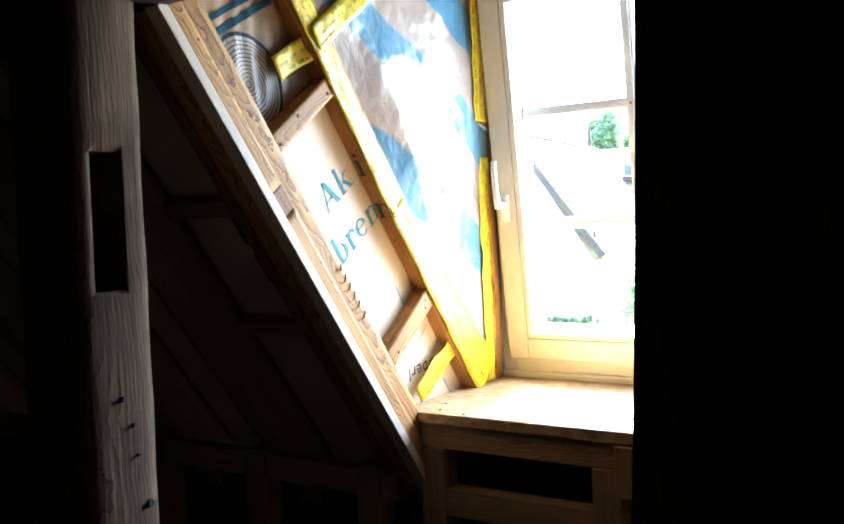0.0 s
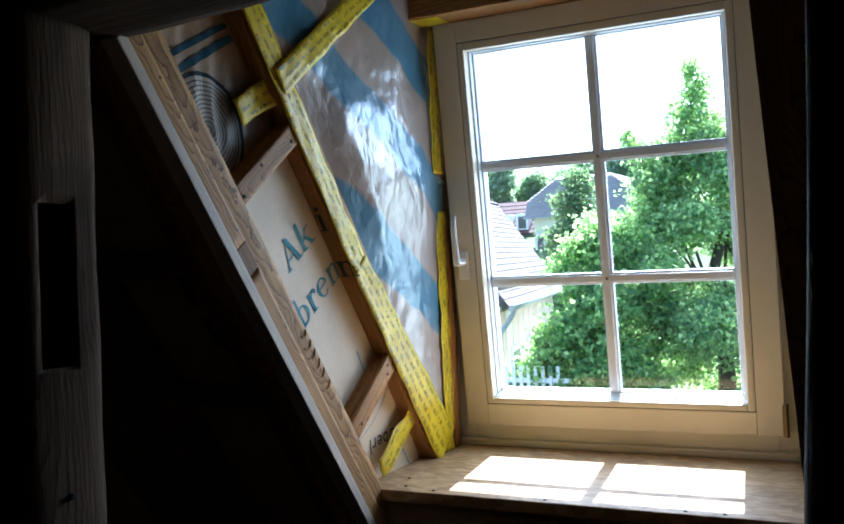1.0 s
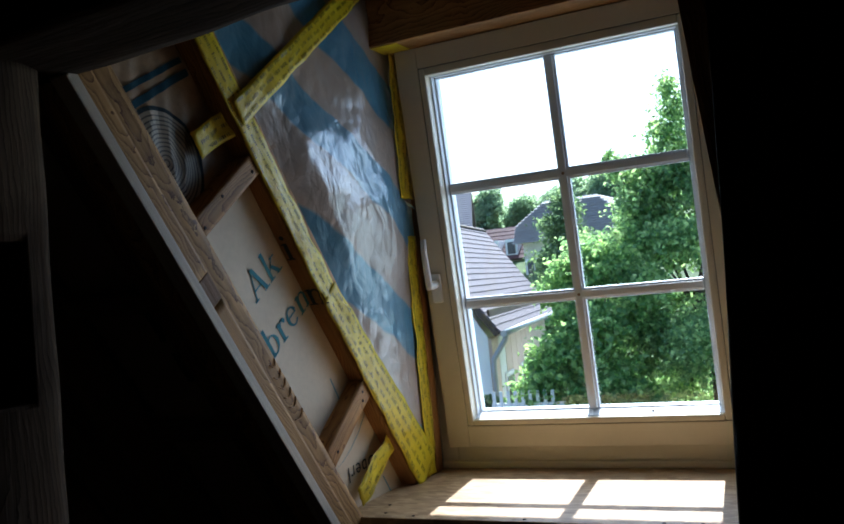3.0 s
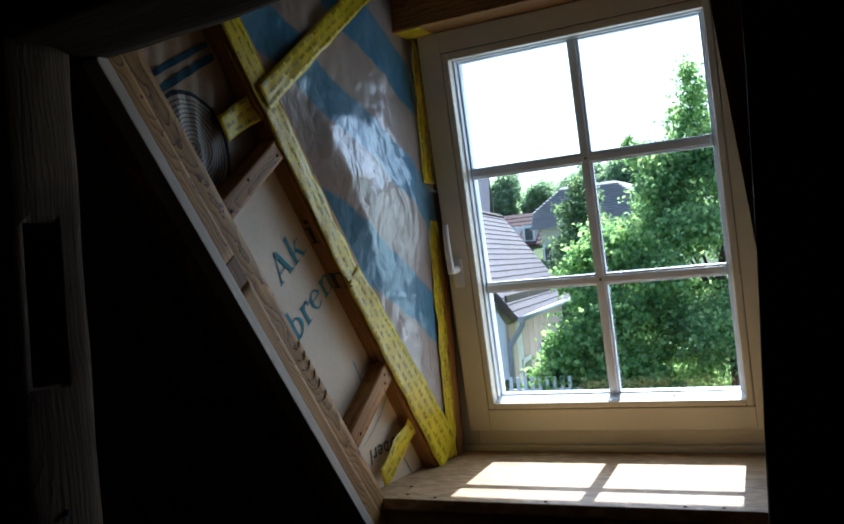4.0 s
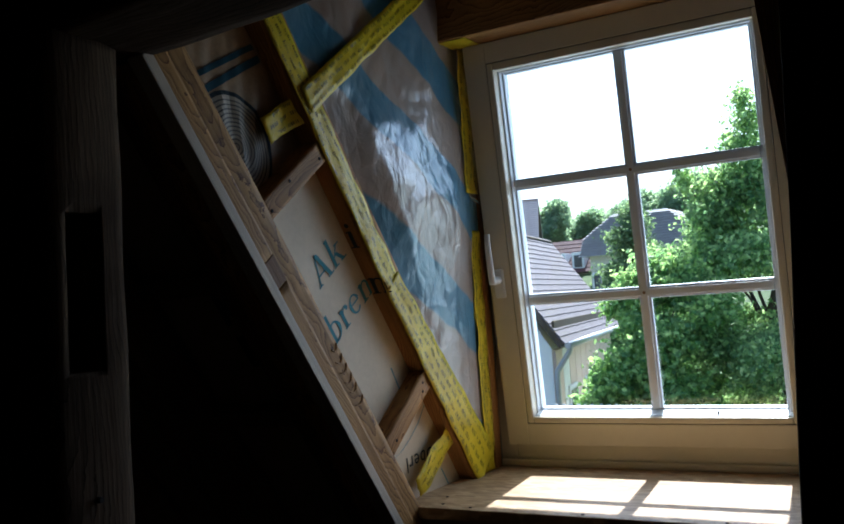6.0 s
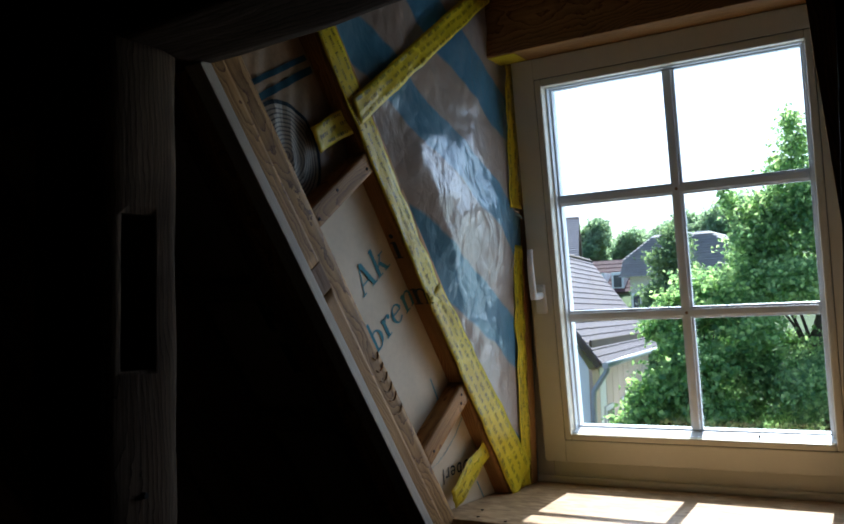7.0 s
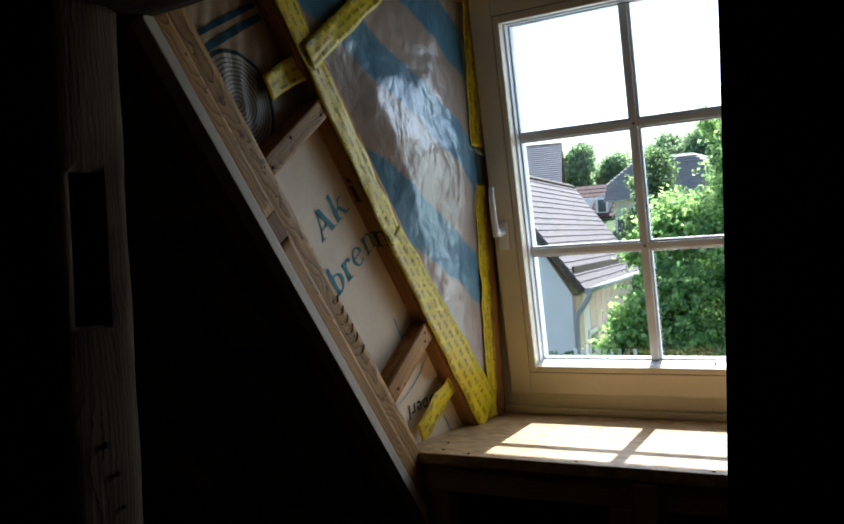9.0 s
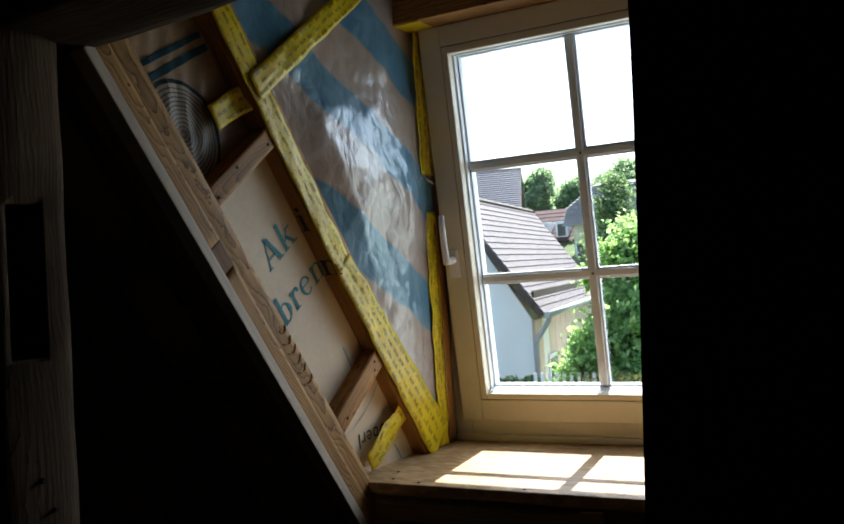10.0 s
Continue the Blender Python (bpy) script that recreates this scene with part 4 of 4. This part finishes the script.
def mansard_house():
    h = thing("mansard_house", (-9.3, 39.5, GROUND), "cream house with steep grey tiled mansard roof", "house")
    x0, x1, y0, y1 = -13.33, -8.04, 37.25, 45.5
    part("wall", box(x0 + 0.3, x1 - 0.3, y0 + 0.3, y1, GROUND, 3.0), CREAM, h)
    zs = [2.95 + 0.115 * k for k in range(17)]
    for k, (za, zb) in enumerate(zip(zs, zs[1:])):
        ins0, ins1 = (0.015 * min(j, 7) + 0.15 * max(0, j - 7) for j in (k, k + 1))
        dip0, dip1 = 0.045 * k, 0.045 * (k + 1)
        bm = bmesh.new()
        lo = [bm.verts.new(p) for p in ((x0 + ins0 - 0.09, y0 + dip0 - 0.17, za), (x1 - ins0 + 0.09, y0 + dip0 - 0.17, za), (x1 - ins0 + 0.09, y1, za), (x0 + ins0 - 0.09, y1, za))]
        hi = [bm.verts.new(p) for p in ((x0 + ins1, y0 + dip1, zb + 0.02), (x1 - ins1, y0 + dip1, zb + 0.02), (x1 - ins1, y1, zb + 0.03), (x0 + ins1, y1, zb + 0.03))]
        for i in range(4):
            bm.faces.new((lo[i], lo[(i + 1) % 4], hi[(i + 1) % 4], hi[i]))
        bm.faces.new(hi)
        bm.faces.new(lo)
        part("tile_course", bm, GREY_TILE, h, "grey tile course")
    part("gable_end", box(x1 - 0.28, x1 - 0.1, y0 + 0.2, y0 + 0.6, GROUND, 3.6, 0.02), WHITE_TRIM, h, "white end wall of the roof")
    for x in (-12.56, -11.0, -9.4):
        w = part("window", box(x - 0.4, x + 0.4, y0 + 0.25, y0 + 0.3, 0.6, 2.2, 0.01), WHITE_TRIM, h, "white framed window")
        for dx in (-0.33, 0.03):
            part("pane", box(x + dx, x + dx + 0.3, y0 + 0.22, y0 + 0.25, 0.7, 2.1), DARK_PANE, w)


mansard_house()


def fence(x0, x1, y, z0):
    f = thing("picket_fence", ((x0 + x1) / 2, y, z0), "white wooden picket fence", "fence")
    for z in (0.3, 0.85):
        part("rail", box(x0, x1, y, y + 0.04, z0 + z, z0 + z + 0.07, 0.005), WHITE_TRIM, f)
    mesh = None
    for i in range(int((x1 - x0) / 0.115)):
        if mesh is None:
            p = part("picket", box(-0.026, 0.026, -0.02, 0, 0, 1.05, 0.006), WHITE_TRIM, f, m=Matrix.Translation((x0 + 0.05, y, z0 + 0.05)))
            mesh = p.data
        else:
            part("picket", mesh, WHITE_TRIM, f, m=Matrix.Translation((x0 + 0.05 + 0.115 * i, y, z0 + 0.05)))


fence(-4.25, -3.1, 10.45, -1.46)


# ---- trees ----
def leaves(blobs, count, size, seed, shell=0.55):
    """Bent leaf blades scattered through the given ellipsoids (x, y, z, rx, ry, rz), denser to their outsides."""
    rng = np.random.default_rng(seed)
    vol = np.array([b[3] * b[4] * b[5] for b in blobs]) ** 0.67
    which = rng.choice(len(blobs), count, p=vol / vol.sum())
    bl = np.array(blobs)[which]
    d = rng.normal(size=(count, 3))
    d /= np.linalg.norm(d, axis=1)[:, None]
    r = shell + (1 - shell) * rng.random(count) ** 0.6
    wob = 1 + 0.38 * np.sin(d[:, 0] * 7 + bl[:, 0] * 3) * np.cos(d[:, 2] * 8 + bl[:, 1]) + 0.25 * np.sin(d[:, 1] * 11 + d[:, 2] * 9 + bl[:, 2] * 5)
    c = bl[:, :3] + d * bl[:, 3:] * (r * wob)[:, None]
    axis = d * 0.5 + rng.normal(size=(count, 3)) * 0.7 + np.array([0, 0, -0.25])
    axis /= np.linalg.norm(axis, axis=1)[:, None]
    side = np.cross(axis, rng.normal(size=(count, 3)))
    side /= np.linalg.norm(side, axis=1)[:, None]
    nrm = np.cross(axis, side)
    s = size * rng.uniform(0.6, 1.3, count)[:, None]
    v = np.stack([c - axis * s * 0.55, c + side * s * 0.42 + nrm * s * 0.12, c + axis * s * 0.6 - nrm * s * 0.05, c - side * s * 0.42 + nrm * s * 0.12], 1).reshape(-1, 3)
    f = np.arange(count * 4).reshape(-1, 4)
    me = bpy.data.meshes.new("crown")
    me.from_pydata(v.tolist(), [], f.tolist())
    return me


def limb(points, r0, r1):
    bm = tube(points, 1.0, 8)
    n = len(points)
    bm.verts.ensure_lookup_table()
    for i, p in enumerate(points):
        r = r0 + (r1 - r0) * i / (n - 1)
        for v in list(bm.verts)[i * 8:(i + 1) * 8]:
            v.co = Vector(p) + (v.co - Vector(p)) * r
    return bm


def tree(name, base, height, blobs, count, size, leaf, seed, label, trunk=0.16, shell=0.55, limbs=9):
    t = thing(name, base, label, "tree")
    rng = random.Random(seed)
    b = Vector(base)
    top = b + Vector((0, 0, height * 0.85))
    pts = [b + (top - b) * k / 6 + Vector((rng.uniform(-0.12, 0.12), rng.uniform(-0.12, 0.12), 0)) * (k > 0) for k in range(7)]
    part("trunk", limb(pts, trunk, trunk * 0.2), BARK, t)
    for bl in rng.sample(blobs, min(limbs, len(blobs))):
        st = pts[rng.randrange(2, 5)]
        en = Vector(bl[:3])
        mid = (st + en) / 2 + Vector((0, 0, 0.2))
        part("limb", limb([st, mid, en], trunk * 0.22, trunk * 0.05), BARK, t)
    part("crown", leaves(blobs, count, size, seed, shell), leaf, t)
    return t


rng = random.Random(4)
blobs = []
while len(blobs) < 95:
    z = rng.uniform(-1.5, 3.2)
    half = 2.75 if z < 0.9 else 2.75 - 1.0 * (z - 0.9)
    a, r = rng.uniform(0, math.tau), math.sqrt(rng.random())
    s = rng.uniform(0.30, 0.55)
    blobs.append((-1.35 + (half - s * 0.6) * r * math.cos(a), 12.6 + 0.75 * half * r * math.sin(a), z, s * 1.15, s, s * 0.75))
for x, y, z, s in ((-1.45, 11.9, 4.03, 0.22), (-1.40, 12, 3.7, 0.33), (-1.55, 12, 3.3, 0.40), (-1.2, 12, 2.85, 0.5), (-2.50, 12, 3.08, 0.13), (-2.40, 12, 2.85, 0.22), (-2.08, 12, 2.5, 0.35)):
    blobs.append((x, y, z, s, s, s))
for k in range(26):
    s = rng.uniform(0.3, 0.5)
    blobs.append((rng.uniform(-2.2, 0.6), rng.uniform(10.9, 11.6), rng.uniform(-1.5, 0.6), s * 1.1, s, s * 0.8))
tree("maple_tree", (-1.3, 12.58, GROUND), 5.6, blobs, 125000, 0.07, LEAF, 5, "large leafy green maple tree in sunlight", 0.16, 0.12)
blobs = [(x - 0.52 + (0.22 if z < 0.1 and x < -2.2 else 0.20 if z > 0.5 and x < -2.2 else 0.0), y - 0.1, z, s, s, s * 0.85) for x, y, z, s in ((-2.45, 11.3, 1.55, 0.3), (-2.75, 11.2, 1.35, 0.32), (-3.0, 11.1, 1.0, 0.28), (-2.3, 11.2, 1.2, 0.4), (-1.9, 11.2, 1.4, 0.4), (-2.6, 11.0, 0.7, 0.4), (-3.15, 10.9, 0.05, 0.33), (-3.3, 10.8, -0.4, 0.36), (-2.95, 10.8, -0.1, 0.42), (-3.05, 10.8, -0.8, 0.42), (-2.5, 10.8, 0.2, 0.45), (-2.4, 10.8, -0.5, 0.5), (-2.0, 10.7, 0.5, 0.45), (-1.9, 10.7, -0.3, 0.45), (-2.3, 10.8, -1.2, 0.5), (-1.5, 10.7, -0.8, 0.4), (-1.3, 10.8, 0.9, 0.35))]
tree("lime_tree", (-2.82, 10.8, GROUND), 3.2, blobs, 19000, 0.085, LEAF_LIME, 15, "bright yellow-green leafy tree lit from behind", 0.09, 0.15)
blobs = [(-6.26 + 0.16 * math.sin(k * 2.1), 21.74 + 0.2 * math.cos(k * 1.7), 3.35 - 0.31 * k, 0.40 + 0.08 * k, 0.40 + 0.08 * k, 0.3) for k in range(14)]
tree("dark_conical_tree", (-6.26, 21.74, GROUND), 4.9, blobs, 30000, 0.085, LEAF_DARK, 6, "dark green conical garden tree", 0.12, 0.3)
rng = random.Random(9)
for x, y, z, s, n in ((-16.9, 50, 6.0, 1.25, 9000), (-16.6, 56, 4.5, 1.5, 9000), (-13.3, 56, 5.8, 1.5, 10000), (-12.0, 55, 6.2, 1.4, 7000), (-10.3, 55, 6.6, 1.6, 8000), (-8.6, 56, 6.4, 1.5, 7000), (-7.0, 57, 6.2, 1.6, 7000), (-4.6, 56, 5.6, 1.9, 6000), (-1.0, 58, 5.6, 2.2, 5000), (-20.5, 56, 5.4, 2.0, 5000), (-18.6, 54, 4.6, 1.5, 5000), (-15.5, 53, 5.1, 1.45, 9000), (3.0, 58, 5.5, 2.4, 4000), (-15.9, 56, 5.3, 1.5, 8001), (-14.5, 55, 5.4, 1.5, 8002), (-12.9, 56, 5.7, 1.6, 8005), (-11.2, 54, 6.0, 1.5, 8003), (-9.4, 54, 6.4, 1.6, 8004)):
    x, y = x - 2.6, y - 0.6
    bl = [(x + rng.uniform(-s, s) * 0.7, y + rng.uniform(-s, s) * 0.6, z + rng.uniform(-s * 1.3, s * 0.6), s * 0.55, s * 0.55, s * 0.45) for _ in range(12)]
    tree("distant_tree", (x, y, 3.0), z - 3.0, bl, int(n * 1.5), 0.18, LEAF_HAZED, int(n + x), "distant broadleaf tree on the hillside", 0.2)
rng = random.Random(12)
for x, y, s in ((-4.5, 11.2, 0.3), (-4.9, 11.1, 0.25), (-3.3, 11.0, 0.35), (-3.7, 11.05, 0.25), (-6.0, 20.5, 0.8), (-7.0, 24.5, 0.9)):
    x, y = (x - 0.54, y - 0.22) if y < 12 else (x - 0.98, y - 0.29)
    bl = [(x + rng.uniform(-s, s), y + rng.uniform(-s, s) * 0.4, (-0.75 if y < 12 else 0.2) + rng.uniform(-s, s) * 0.7, s * 0.5, s * 0.5, s * 0.45) for _ in range(9)]
    tree("garden_shrub", (x, y, GROUND), 0.9, bl, 4000, 0.07, LEAF_DARK, int(y * 10), "leafy green shrub beside the house", 0.04, 0.2)
